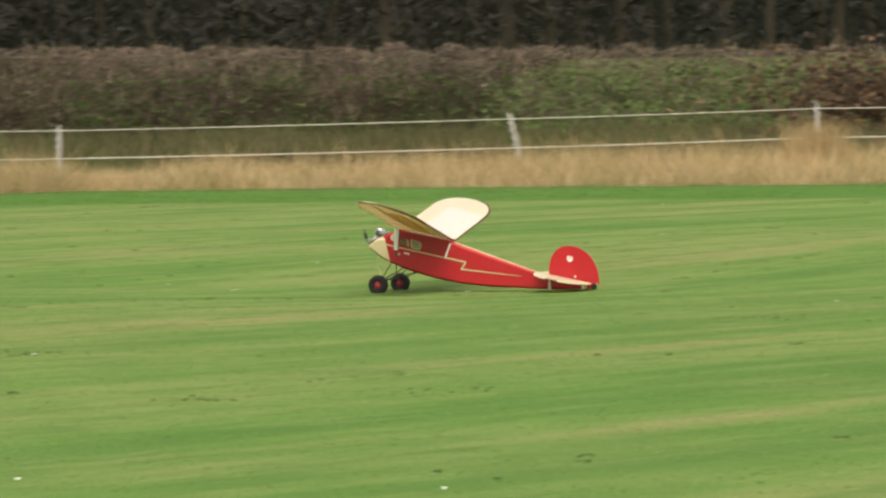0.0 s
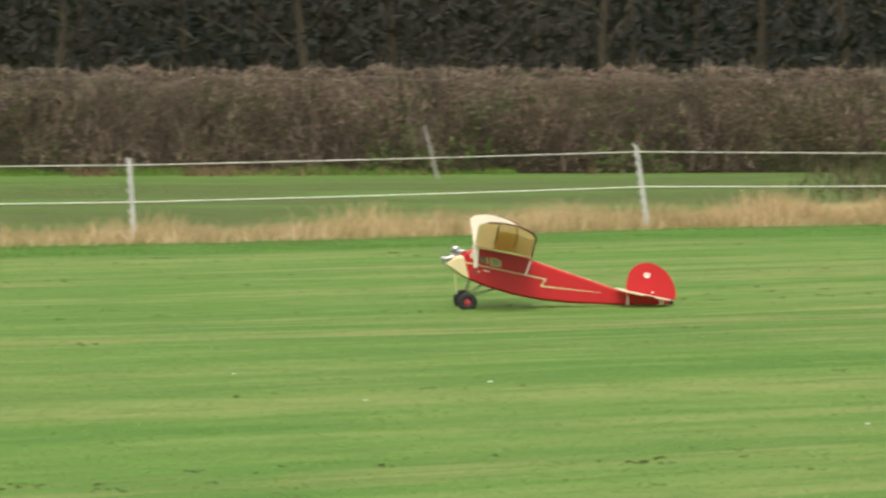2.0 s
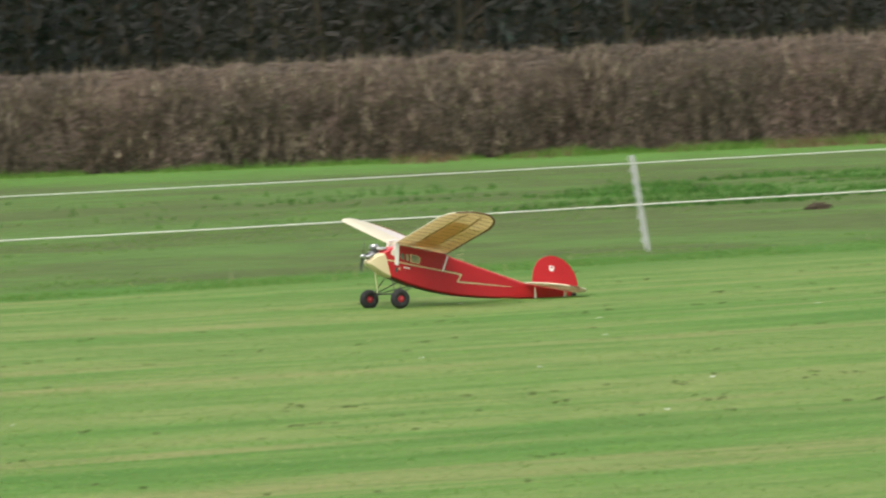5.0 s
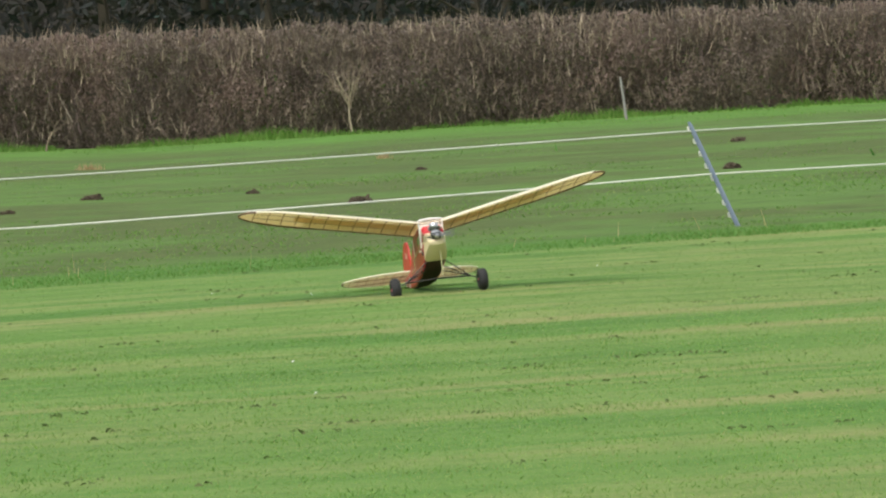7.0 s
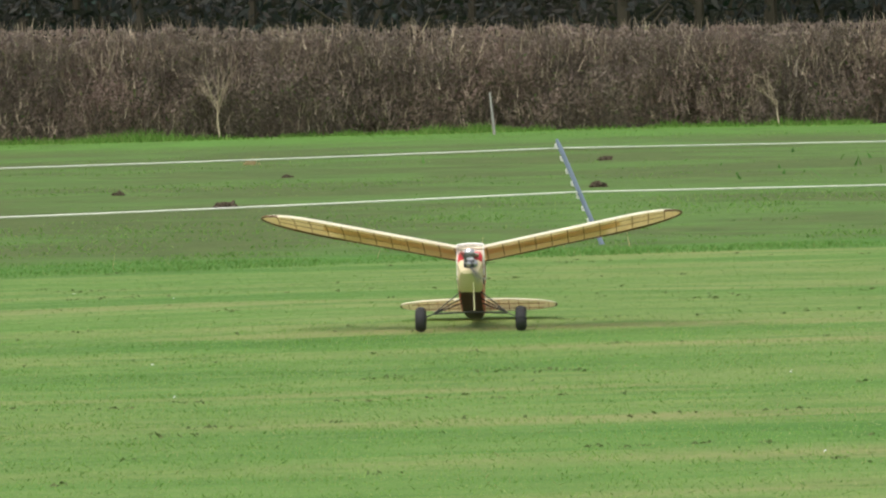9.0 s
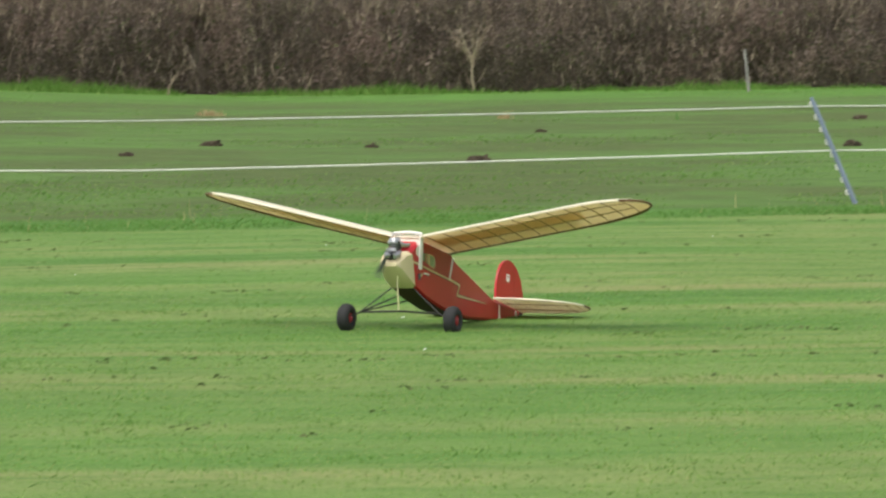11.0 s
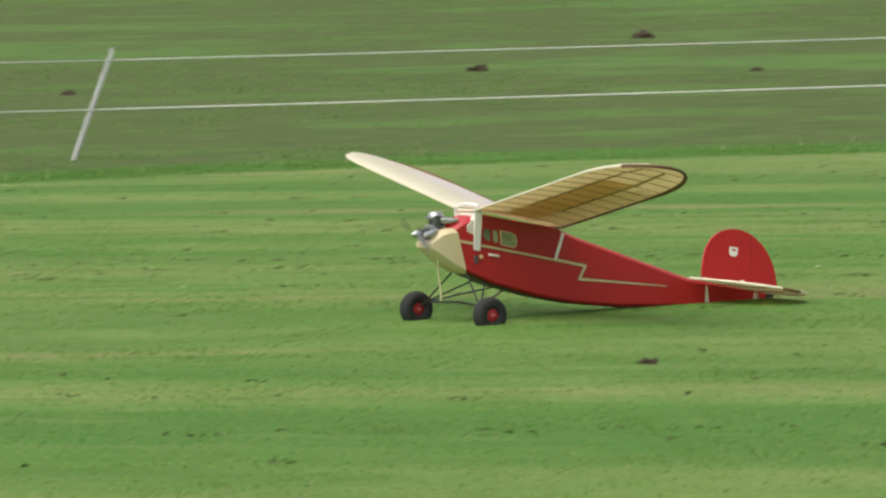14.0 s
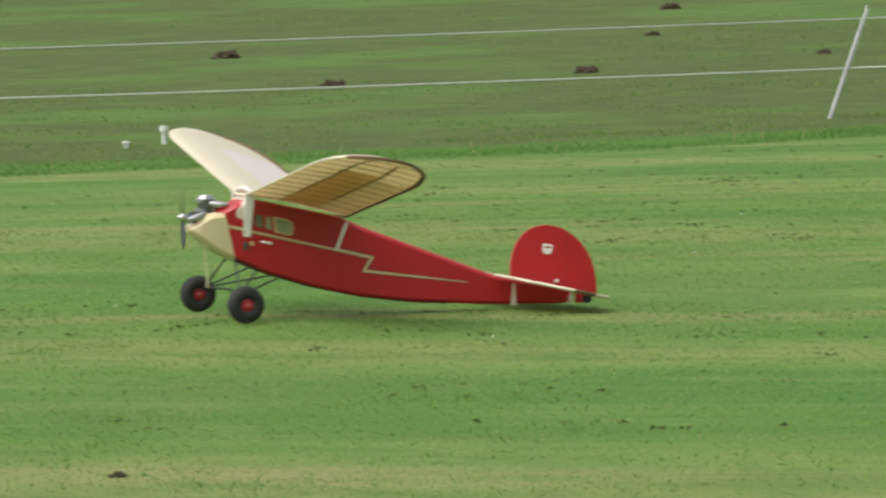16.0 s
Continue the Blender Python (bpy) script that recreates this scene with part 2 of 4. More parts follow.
M_POST_B = worn("blue_grey_plastic_post", (0.16, 0.20, 0.30), (0.26, 0.31, 0.42), 6.0, 0.55)
M_POST_G = worn("dark_green_plastic_post", (0.035, 0.06, 0.05), (0.06, 0.09, 0.075), 6.0, 0.55)
M_WIRE = worn("white_electric_fence_tape", (0.6, 0.61, 0.53), (0.75, 0.75, 0.68), 8.0, 0.6)
M_TAPE = worn("greyed_electric_fence_tape", (0.48, 0.50, 0.44), (0.62, 0.63, 0.56), 8.0, 0.6)
M_STAKE = worn("pale_weathered_wooden_stake", (0.2, 0.19, 0.17), (0.32, 0.31, 0.29), 5.0, 0.85, bump=0.3)
M_CONE = worn("white_plastic_marker", (0.65, 0.68, 0.62), (0.78, 0.8, 0.75), 10.0, 0.5)


# ---- mesh helpers ----
def finish(name, bm, material, smooth=True):
    me = bpy.data.meshes.new(name)
    bmesh.ops.recalc_face_normals(bm, faces=bm.faces)
    bm.to_mesh(me)
    bm.free()
    me.materials.append(material)
    if smooth:
        me.polygons.foreach_set("use_smooth", [True] * len(me.polygons))
        me.set_sharp_from_angle(angle=radians(40))
    return me


def part(name, bm, material, parent, label="", at=None, smooth=True):
    ob = new(name, finish(name, bm, material, smooth))
    ob.parent = parent
    if at is not None:
        ob.matrix_basis = at
    return tagged(ob, label)


def loft(bm, rings, caps=True):
    vs = [[bm.verts.new(p) for p in r] for r in rings]
    k = len(vs[0])
    for a, b in zip(vs, vs[1:]):
        for i in range(k):
            bm.faces.new((a[i], a[(i + 1) % k], b[(i + 1) % k], b[i]))
    if caps:
        bm.faces.new(vs[0])
        bm.faces.new(list(reversed(vs[-1])))
    return bm


def tube(bm, points, r, k=6):
    pts = [Vector(p) for p in points]
    rings = []
    for i, p in enumerate(pts):
        d = (pts[min(i + 1, len(pts) - 1)] - pts[max(i - 1, 0)]).normalized()
        a = d.cross(Vector((0.3, 0.9, 0.31))).normalized()
        b = d.cross(a)
        rr = r[i] if isinstance(r, (list, tuple)) else r
        rings.append([p + (a * math.cos(2 * math.pi * j / k) + b * math.sin(2 * math.pi * j / k)) * rr for j in range(k)])
    return loft(bm, rings)


def lathe_y(bm, profile, k=28):
    """Turned about the y axis: profile of (y, radius)."""
    return loft(bm, [[(r * math.cos(2 * math.pi * j / k), y, r * math.sin(2 * math.pi * j / k)) for j in range(k)] for y, r in profile])


def plate(bm, outline, normal_axis, lo, hi):
    """A flat outline (two coordinates) with thickness along an axis."""
    def put(p, d):
        q = list(p)
        q.insert(normal_axis, d)
        return q
    return loft(bm, [[put(p, lo) for p in outline], [put(p, hi) for p in outline]])


def box(bm, lo, hi, bevel=0.0):
    m = Matrix.LocRotScale([(a + b) / 2 for a, b in zip(lo, hi)], None, [b - a for a, b in zip(lo, hi)])
    made = bmesh.ops.create_cube(bm, size=1, matrix=m)
    if bevel:
        edges = {e for v in made["verts"] for e in v.link_edges}
        bmesh.ops.bevel(bm, geom=list(edges), offset=bevel, segments=2, affect="EDGES", profile=0.6)
    return bm


def mesh_of(name, verts, faces_per, material):
    """A mesh of loose triangles or quads from an array (n, faces_per, 3)."""
    n = len(verts)
    me = bpy.data.meshes.new(name)
    me.vertices.add(n * faces_per)
    me.vertices.foreach_set("co", verts.astype(np.float32).ravel())
    me.loops.add(n * faces_per)
    me.loops.foreach_set("vertex_index", np.arange(n * faces_per, dtype=np.int32))
    me.polygons.add(n)
    me.polygons.foreach_set("loop_start", np.arange(0, n * faces_per, faces_per, dtype=np.int32))
    me.polygons.foreach_set("loop_total", np.full(n, faces_per, dtype=np.int32))
    me.materials.append(material)
    me.update(calc_edges=True)
    return me


rng = np.random.default_rng(7)


# ---- the lie of the land: polar round the stand, azimuth to the left of +y ----
def fence_reach(a):
    return np.interp(a, [-20, -5, 0, 4.3, 12.7, 18.3, 24.3, 34, 43.4, 57.8, 70.5, 80, 100], [70, 69, 67.5, 64, 56.5, 52.3, 49, 45.2, 42.4, 41.6, 39.5, 36, 33])


def mown_reach(a):
    return np.interp(a, [-20, -5, 4, 12, 16, 23, 31, 42, 51, 65, 73, 85, 100], [55, 53, 55, 52, 48, 44.5, 42.5, 39.8, 37.4, 36.7, 34.2, 34, 33])


HEDGE = 120.0


def strip_width(a):
    return np.interp(a, [-5, 4, 7, 16, 23, 31, 42, 51, 65, 73, 85], [8, 8.5, 7, 5, 4.5, 3.2, 2.8, 3.6, 3, 2.6, 3])


def rise(a):
    return np.interp(a, [-10, 10, 20, 30, 42, 50, 55, 61, 70, 100], [-0.1, -0.1, -0.05, 0.2, 0.45, 0.4, 0.8, 1.35, 1.45, 1.45])


SWELLS = ((0.25, 34.1, -0.145, 2.4), (-9.0, 33.6, -0.055, 3.5), (-15.6, 29.7, 0.035, 2.0), (-22.4, 21.6, 0.05, 2.0), (-17.2, 9.9, 0.045, 2.2), (-17.5, 3.6, 0.04, 1.2), (-17.95, 6.2, -0.04, 0.75))


def lie(x, y):
    """Height of the ground."""
    x, y = np.asarray(x, float), np.asarray(y, float)
    d = np.hypot(x, y)
    a = np.degrees(np.arctan2(-x, y))
    f = fence_reach(a)
    z = rise(a) * np.clip((d - f) / (HEDGE - f), 0, 1.3)
    z = z + 2.0 * np.clip((d - 124) / 14, 0, 1) * np.interp(a, [-1.5, 1.5], [1, 0]) * (a > -40)
    for cx, cy, h, s in SWELLS:
        z = z + h * np.exp(-((x - cx) ** 2 + (y - cy) ** 2) / (2 * s * s))
    return z


def ground():
    az = np.concatenate([np.arange(-180, -12, 6), np.arange(-12, 100, 0.5), np.arange(100, 180, 6)])
    steps = np.concatenate([[0.00001, 0.01, 0.05, 0.15, 0.25], np.arange(0.3, 0.8, 0.02), np.arange(0.8, 1.2, 0.01), np.arange(1.2, 3.0, 0.06), [3.3, 4, 6, 12, 30, 80]])
    A, Sx = np.meshgrid(az, steps, indexing="ij")
    Dm = mown_reach(A) * Sx
    X, Y = -np.sin(np.radians(A)) * Dm, np.cos(np.radians(A)) * Dm
    Z = lie(X, Y)
    na, ns = A.shape
    idx = np.arange(na * ns).reshape(na, ns)
    nxt = np.roll(idx, -1, axis=0)
    quads = np.stack([idx[:, :-1], idx[:, 1:], nxt[:, 1:], nxt[:, :-1]], -1).reshape(-1, 4)
    me = bpy.data.meshes.new("ground")
    me.from_pydata(np.stack([X, Y, Z], -1).reshape(-1, 3).tolist(), [], quads[:, ::-1].tolist())
    wob = np.array([noise.noise((x * 0.5, y * 0.5, 0.0)) for x, y in zip(X.ravel(), Y.ravel())])
    off = (Dm - mown_reach(A)).ravel() + wob * 0.5
    gap = (fence_reach(A) - mown_reach(A)).ravel()
    wide = strip_width(A).ravel() * (1 + 0.35 * wob)
    fields = {"beyond": np.clip(off / 0.8, 0, 1), "strip": np.clip(off / 0.6, 0, 1) * np.clip((wide - off) / (0.35 * wide), 0, 1) * 0.9,
              "dry": np.clip((off - wide) / 1.5, 0, 1) * np.clip((gap + np.interp(A.ravel(), [4, 9, 14], [45, 20, 4]) - off) / 2, 0, 1) * np.interp(A.ravel(), [-10, 10, 20, 24], [1, 0.9, 0.3, 0]),
              "far": np.clip((Dm.ravel() - 100) / 10, 0, 1) * 0.8 * np.where((A.ravel() < 4) & (Dm.ravel() > 121), 0.2, np.interp(A.ravel(), [8, 26, 48, 54], [0, 1, 1, 0.6]))}
    fields["lush"] = np.interp(A.ravel(), [0, 20, 32, 54, 60, 80], [0.45, 0.47, 0.51, 0.51, 0.478, 0.455])
    for key, v in fields.items():
        me.attributes.new(key, "FLOAT", "POINT").data.foreach_set("value", v.astype(np.float32))
    me.materials.append(M_GROUND)
    me.polygons.foreach_set("use_smooth", [True] * len(me.polygons))
    tagged(new("ground", me), "mown green airfield turf meeting browner grazed pasture", "ground", kind="structure")


ground()


def blades(name, x, y, height, width, lean, material, label, z=None):
    n = len(x)
    z = lie(x, y) if z is None else z
    t = rng.uniform(0, 2 * np.pi, n)
    l = rng.normal(0, 1, (n, 2)) * lean * height[:, None]
    base = np.stack([x, y, z - 0.004], -1)
    side = np.stack([np.cos(t), np.sin(t), 0 * t], -1) * width[:, None] / 2
    tip = base + np.stack([l[:, 0], l[:, 1], height], -1)
    ob = new(name, mesh_of(name, np.stack([base - side, base + side, tip], 1), 3, material))
    return tagged(ob, label, "grass", kind="stuff")


def polar(a, d):
    return -np.sin(np.radians(a)) * d, np.cos(np.radians(a)) * d


def grass():
    n = 420000
    a = rng.uniform(-6, 82, n)
    d = 11 + (mown_reach(a) - 11) * rng.uniform(0, 1, n) ** 0.8
    x, y = polar(a, d)
    k = rng.uniform(0, 1, n)
    blades("mown_grass", x, y, 0.006 + 0.012 * k ** 3, 0.004 + 0.005 * k, 2.4, M_BLADE, "short mown green grass blades on the airfield")
    n = 200000
    a = np.concatenate([rng.uniform(40, 81, 160000), rng.uniform(-6, 40, n - 160000)])
    d = 11.5 + 17 * rng.uniform(0, 1, n) ** 0.85
    x, y = polar(a, d)
    clump = np.array([noise.noise((p * 3.0, q * 3.0, 5.0)) for p, q in zip(x, y)])
    k = rng.uniform(0, 1, n)
    blades("standing_grass", x, y, (0.006 + 0.012 * k) * (1 + 0.8 * clump), np.full(n, 0.0045), 0.5, M_UPRIGHT, "short upright green grass blades in the turf")
    n = 170000
    a = np.concatenate([rng.uniform(44, 81, 130000), rng.uniform(10, 44, n - 130000)])
    d = 12 + 15 * rng.uniform(0, 1, n) ** 0.8
    x, y = polar(a, d)
    clump = np.array([noise.noise((p * 1.7, q * 1.7, 15.0)) + 0.7 * noise.noise((p * 6.0, q * 6.0, 25.0)) for p, q in zip(x, y)])
    x, y, clump = (v[clump > 0.12] for v in (x, y, clump))
    n = len(x)
    blades("grass_tufts", x, y, (0.006 + 0.013 * rng.uniform(0, 1, n)) * (0.6 + 1.3 * clump), np.full(n, 0.006), 1.0, M_TUFT, "darker uneven tufts in the mown turf")
    n = 120000
    a = rng.uniform(-6, 84, n)
    d = mown_reach(a) + strip_width(a) * rng.beta(1.4, 2.2, n)
    x, y = polar(a, d)
    clump = np.array([noise.noise((p * 0.8, q * 0.8, 3.0)) for p, q in zip(x, y)])
    blades("uncut_grass_strip", x, y, (0.008 + 0.03 * rng.uniform(0, 1, n) ** 2) * np.maximum(0.15, 1 + 1.1 * clump), np.full(n, 0.010), 0.7, M_LONG, "longer dark green uncut grass along the mowing edge")
    n = 60000
    a = rng.uniform(-6, 30, n)
    a = a[rng.uniform(0, 1, n) < np.interp(a, [-6, 10, 16, 22, 24.5], [1, 1, 0.5, 0.3, 0])]
    n = len(a)
    gap = fence_reach(a) - mown_reach(a)
    w0 = strip_width(a) * 0.85
    d = mown_reach(a) + w0 + (gap + 2.5 - w0) * rng.uniform(0, 1, n)
    x, y = polar(a, d)
    clump = np.array([noise.noise((p * 0.9, q * 0.9, 7.0)) + 0.4 * noise.noise((p * 0.25, q * 0.25, 9.0)) for p, q in zip(x, y)])
    tall = np.interp(a, [-6, 0, 10, 16, 28], [0.36, 0.32, 0.27, 0.19, 0.12])
    blades("dead_grass_verge", x, y, tall * (0.35 + 0.8 * rng.uniform(0, 1, n)) * np.maximum(0.35, 1 + 1.3 * clump), np.full(n, 0.018), 0.45, M_DRY, "tall dead straw-coloured grass along the fence")
    n = 190000
    a = np.concatenate([rng.uniform(-4, 82, 50000), rng.uniform(18, 81, n - 50000)])
    d = mown_reach(a) + 3 + (116 - mown_reach(a)) * rng.uniform(0, 1, n) ** 1.3
    x, y = polar(a, d)
    lump = np.array([noise.noise((p * 0.12, q * 0.12, 11.0)) + 0.8 * noise.noise((p * 0.9, q * 0.9, 12.0)) for p, q in zip(x, y)])
    x, y, lump = (v[lump > 0.08] for v in (x, y, lump))
    blades("pasture_tussocks", x, y, rng.uniform(0.008, 0.04, len(x)) * (0.5 + 1.8 * lump), np.full(len(x), 0.02), 1.2, M_PASTURE, "uneven green tussocks in the grazed pasture")


grass()


# ---- hedge and wood ----
def hedge():
    root = tagged(new("hedgerow"), "long clipped bare brown hawthorn hedge behind the pasture", "hedge")
    a = np.arange(-9, 84, 0.25)
    top = np.interp(a, [-9, 0, 10, 22, 31, 42, 50, 60, 84], [1.85, 2.1, 2.35, 2.5, 2.8, 2.8, 3.1, 3.5, 3.6])
    base = rise(a)
    # solid core, coloured dark to paint the shade in gaps between twigs
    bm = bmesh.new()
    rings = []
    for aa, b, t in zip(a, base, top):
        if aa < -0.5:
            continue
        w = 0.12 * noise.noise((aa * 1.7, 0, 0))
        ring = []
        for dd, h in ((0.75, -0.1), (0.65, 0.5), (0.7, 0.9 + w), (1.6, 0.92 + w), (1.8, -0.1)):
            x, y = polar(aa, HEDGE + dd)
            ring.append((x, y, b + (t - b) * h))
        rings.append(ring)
    part("inner_core", loft(bm, rings), M_CORE, root, "solid hedge core coloured dark as the shaded gaps between twigs", smooth=False)
    # twigs and leaves, brown above and olive low down at the far end
    n = 300000
    aa = np.concatenate([rng.uniform(-8.5, 83, n // 3), rng.uniform(-6, 57, n - n // 3)])
    thin_end = rng.uniform(0, 1, n) < np.interp(aa, [-6, -2.5, 0.5], [0.6, 0.7, 1])
    aa = aa[thin_end]
    n = len(aa)
    b, t = rise(aa), np.interp(aa, a, top)
    h = rng.uniform(0, 1, n) ** 0.85
    clumps = np.array([noise.noise((p * 1.3, q * 1.6, 0.0)) + 0.6 * noise.noise((p * 3.6, q * 2.5, 5.0)) + 0.4 * noise.noise((p * 9.0, q * 3.0, 8.0)) for p, q in zip(aa, h)])
    d = HEDGE + 0.2 - 0.85 * clumps - 0.3 * np.sin(h * 3.1) + rng.normal(0, 0.1, n)
    ragged = np.array([noise.noise((p * 3.0, 0.0, 9.0)) + 0.5 * noise.noise((p * 9.0, 1.0, 9.0)) for p in aa])
    z = b + (t - b) * h + ragged * 0.2 * h
    x, y = polar(aa, d)
    c = np.stack([x, y, z], -1)
    u = rng.normal(0, 1, (n, 3)) * (1, 1, 1.35)
    u /= np.linalg.norm(u, axis=1)[:, None]
    v = np.cross(u, rng.normal(0, 1, (n, 3)))
    v /= np.linalg.norm(v, axis=1)[:, None]
    s = rng.uniform(0.028, 0.08, n)[:, None]
    quad = np.stack([c - u * s, c + v * s * 0.4, c + u * s, c - v * s * 0.4], 1)
    lush = np.array([noise.noise((p * 0.8, q * 1.5, 31.0)) for p, q in zip(aa, h)])
    olive = rng.uniform(0, 1, n) < np.interp(aa, [-6, 11, 20, 32], [0.72, 0.6, 0.3, 0.07]) * np.interp(h, [0, 0.6, 0.92], [1, 0.9, 0.15]) * (1 + 1.2 * lush)
    for nm, pick, mat, lab in (("foliage", ~olive, M_HEDGE, "brown clipped hawthorn twigs"), ("leaves", olive, M_OLIVE, "olive leaves low in the hedge")):
        ob = new(nm, mesh_of(nm, quad[pick], 4, mat))
        ob.parent = root
        tagged(ob, lab)
    # upright stems and shoots through the whole face
    n = 9000
    aa = np.concatenate([rng.uniform(-6, 57, n // 2), rng.uniform(-5, 24, n - n // 2)])
    b, t = rise(aa), np.interp(aa, a, top)
    x, y = polar(aa, HEDGE + 0.15 - rng.uniform(0.0, 0.6, n))
    tall = (t - b) * rng.uniform(0.12, 0.42, n)
    ob = blades("stem_growth", x, y, tall, rng.uniform(0.016, 0.035, n), 0.34, M_SHOOT, "", z=b + (t - b) * rng.uniform(0, 0.6, n))
    ob.parent = root
    for key in ("category", "kind"):
        if key in ob:
            del ob[key]
    tagged(ob, "mauve-brown upright stems in the hedge face")
    n = 30000
    aa = np.concatenate([rng.uniform(-6, 57, n // 2), rng.uniform(20, 57, n - n // 2)])
    b, t = rise(aa), np.interp(aa, a, top)
    ragged = np.array([noise.noise((p * 3.0, 0.0, 9.0)) for p in aa])
    low = rng.uniform(0, 1, n) < 0.25
    z0 = np.where(low, b + (t - b) * rng.uniform(0, 0.8, n), t - rng.uniform(0.1, 0.95, n) + ragged * 0.2)
    d = HEDGE + np.where(low, rng.normal(-0.25, 0.2, n), rng.uniform(-0.3, 1.5, n))
    x, y = polar(aa, d)
    hh = np.where(low, rng.uniform(0.2, 0.5, n), rng.uniform(0.2, 0.5, n))
    tw = blades("twig_growth", x, y, hh, np.full(n, 0.02), 0.3, M_TWIG, "", z=z0)
    tw.parent = root
    for key in ("category", "kind"):
        if key in tw:
            del tw[key]
    tagged(tw, "pale cut shoots standing out of the hedge")
    n = 16000
    aa = rng.uniform(-6, 57, n)
    keep = np.array([noise.noise((p * 0.5, 2.0, 0.0)) for p in aa]) > np.interp(aa, [-6, 10, 18, 25], [-0.25, 0.0, 0.15, 0.9])
    aa = aa[keep]
    n = len(aa)
    b = rise(aa)
    h = np.abs(rng.normal(0, 0.45, n)) * np.interp(aa, [-6, 8, 20, 57], [2.2, 1.6, 0.8, 0.6])
    x, y = polar(aa, HEDGE - 0.7 - rng.uniform(0, 0.8, n))
    c = np.stack([x, y, b + np.minimum(h, 1.5)], -1)
    u = rng.normal(0, 1, (n, 3))
    u /= np.linalg.norm(u, axis=1)[:, None]
    v = np.cross(u, rng.normal(0, 1, (n, 3)))
    v /= np.linalg.norm(v, axis=1)[:, None]
    s = rng.uniform(0.04, 0.1, n)[:, None]
    tagged(new("brambles", mesh_of("brambles", np.stack([c - u * s, c + v * s * 0.7, c + u * s, c - v * s * 0.7], 1), 4, M_BRAMBLE)), "green brambles and nettles at the foot of the hedge", "bramble", kind="stuff")


hedge()


def rough_growth():
    n = 60000
    a = rng.uniform(14, 62, n)
    x, y = polar(a, HEDGE - 0.35 - np.abs(rng.normal(0, 1.1, n)))
    k = np.array([noise.noise((p * 0.35, q * 0.35, 21.0)) + 0.5 * noise.noise((p * 1.4, q * 1.4, 22.0)) for p, q in zip(x, y)])
    x, y, k = (v[k > -0.15] for v in (x, y, k))
    n = len(x)
    blades("hedge_foot_grass", x, y, rng.uniform(0.04, 0.22, n) * (0.7 + 1.6 * k), np.full(n, 0.03), 0.5, M_FRINGE, "bright uneven grass growing up into the hedge foot")
    n = 1000
    x, y = 5.0 + rng.normal(0, 0.2, n), 67.3 + rng.normal(0, 0.2, n)
    blades("tall_dead_grass", x, y, rng.uniform(0.25, 0.82, n), np.full(n, 0.022), 0.2, M_DRY, "tall dead grass hiding a fence post")
    n = 11000
    a = rng.uniform(13, 38, n)
    a = a[np.array([noise.noise((p * 0.9, 4.0, 0.0)) for p in a]) + rng.normal(0, 0.12, n) > np.interp(a, [13, 18, 30, 38], [0.3, 0.0, -0.1, 0.35])]
    n = len(a)
    x, y = polar(a, HEDGE - 0.6 - np.abs(rng.normal(0, 2.2, n)))
    blades("dead_bracken", x, y, rng.uniform(0.06, 0.34, n), np.full(n, 0.035), 0.7, M_BRACKEN, "rusty dead bracken and grass at the hedge foot")
    n = 16000
    a = rng.normal(31, 3, n)
    d = rng.uniform(62, 84, n)
    x, y = polar(a, d)
    k = np.array([noise.noise((p * 0.55, q * 0.28, 2.0)) for p, q in zip(x, y)])
    keep = k > 0.12
    blades("nettle_patch", x[keep], y[keep], rng.uniform(0.02, 0.14, keep.sum()) * (0.4 + 2 * k[keep]), np.full(keep.sum(), 0.05), 0.5, M_WEED, "bright green nettles growing in patches in the pasture")
    n = 36000
    a = rng.uniform(-6, 17, n)
    a = a[rng.uniform(0, 1, n) < np.interp(a, [6, 11], [1, 0.0])]
    n = len(a)
    d = 74 + 45 * rng.uniform(0, 1, n)
    x, y = polar(a, d)
    k = np.array([noise.noise((p * 0.4, q * 0.12, 6.0)) for p, q in zip(x, y)])
    blades("rough_grass", x, y, rng.uniform(0.15, 0.55, n) * (1 + 0.9 * k), np.full(n, 0.04), 0.5, M_ROUGH, "rank olive and brown grass between fence and hedge")
    n = 90
    a = rng.uniform(28, 80, n)
    x, y = polar(a, mown_reach(a) + strip_width(a) * rng.uniform(0.1, 0.9, n))
    blades("seed_stalks", x, y, 0.06 + 0.16 * rng.uniform(0, 1, n) ** 2, np.full(n, 0.008), 0.2, M_DRY, "thin pale seed stalks in the uncut strip")
    for a, d, w, m in ((50.28, 90.0, 0.1, 160), (46.96, 84.0, 0.06, 60), (56.6, 70.0, 0.07, 60)):
        x, y = polar(a, d)
        blades("dead_grass_tuft", x + rng.normal(0, w, m), y + rng.normal(0, w, m), rng.uniform(0.03, 0.15, m), np.full(m, 0.025), 0.6, M_DRY, "small tan tuft of dead grass in the pasture")
    # thicket at the far end
    m = 5000
    c = rng.normal(0, 1, (m, 3)) * (1.3, 0.9, 0.42) + (9.0, 99.0, 0.9)
    c[:, 2] = np.maximum(c[:, 2], 0.05)
    u = rng.normal(0, 1, (m, 3))
    u /= np.linalg.norm(u, axis=1)[:, None]
    v = np.cross(u, rng.normal(0, 1, (m, 3)))
    v /= np.linalg.norm(v, axis=1)[:, None]
    w = rng.uniform(0.04, 0.1, m)[:, None]
    bm = bmesh.new()
    for k in range(14):
        e = rng.normal(0, 1.0, 2)
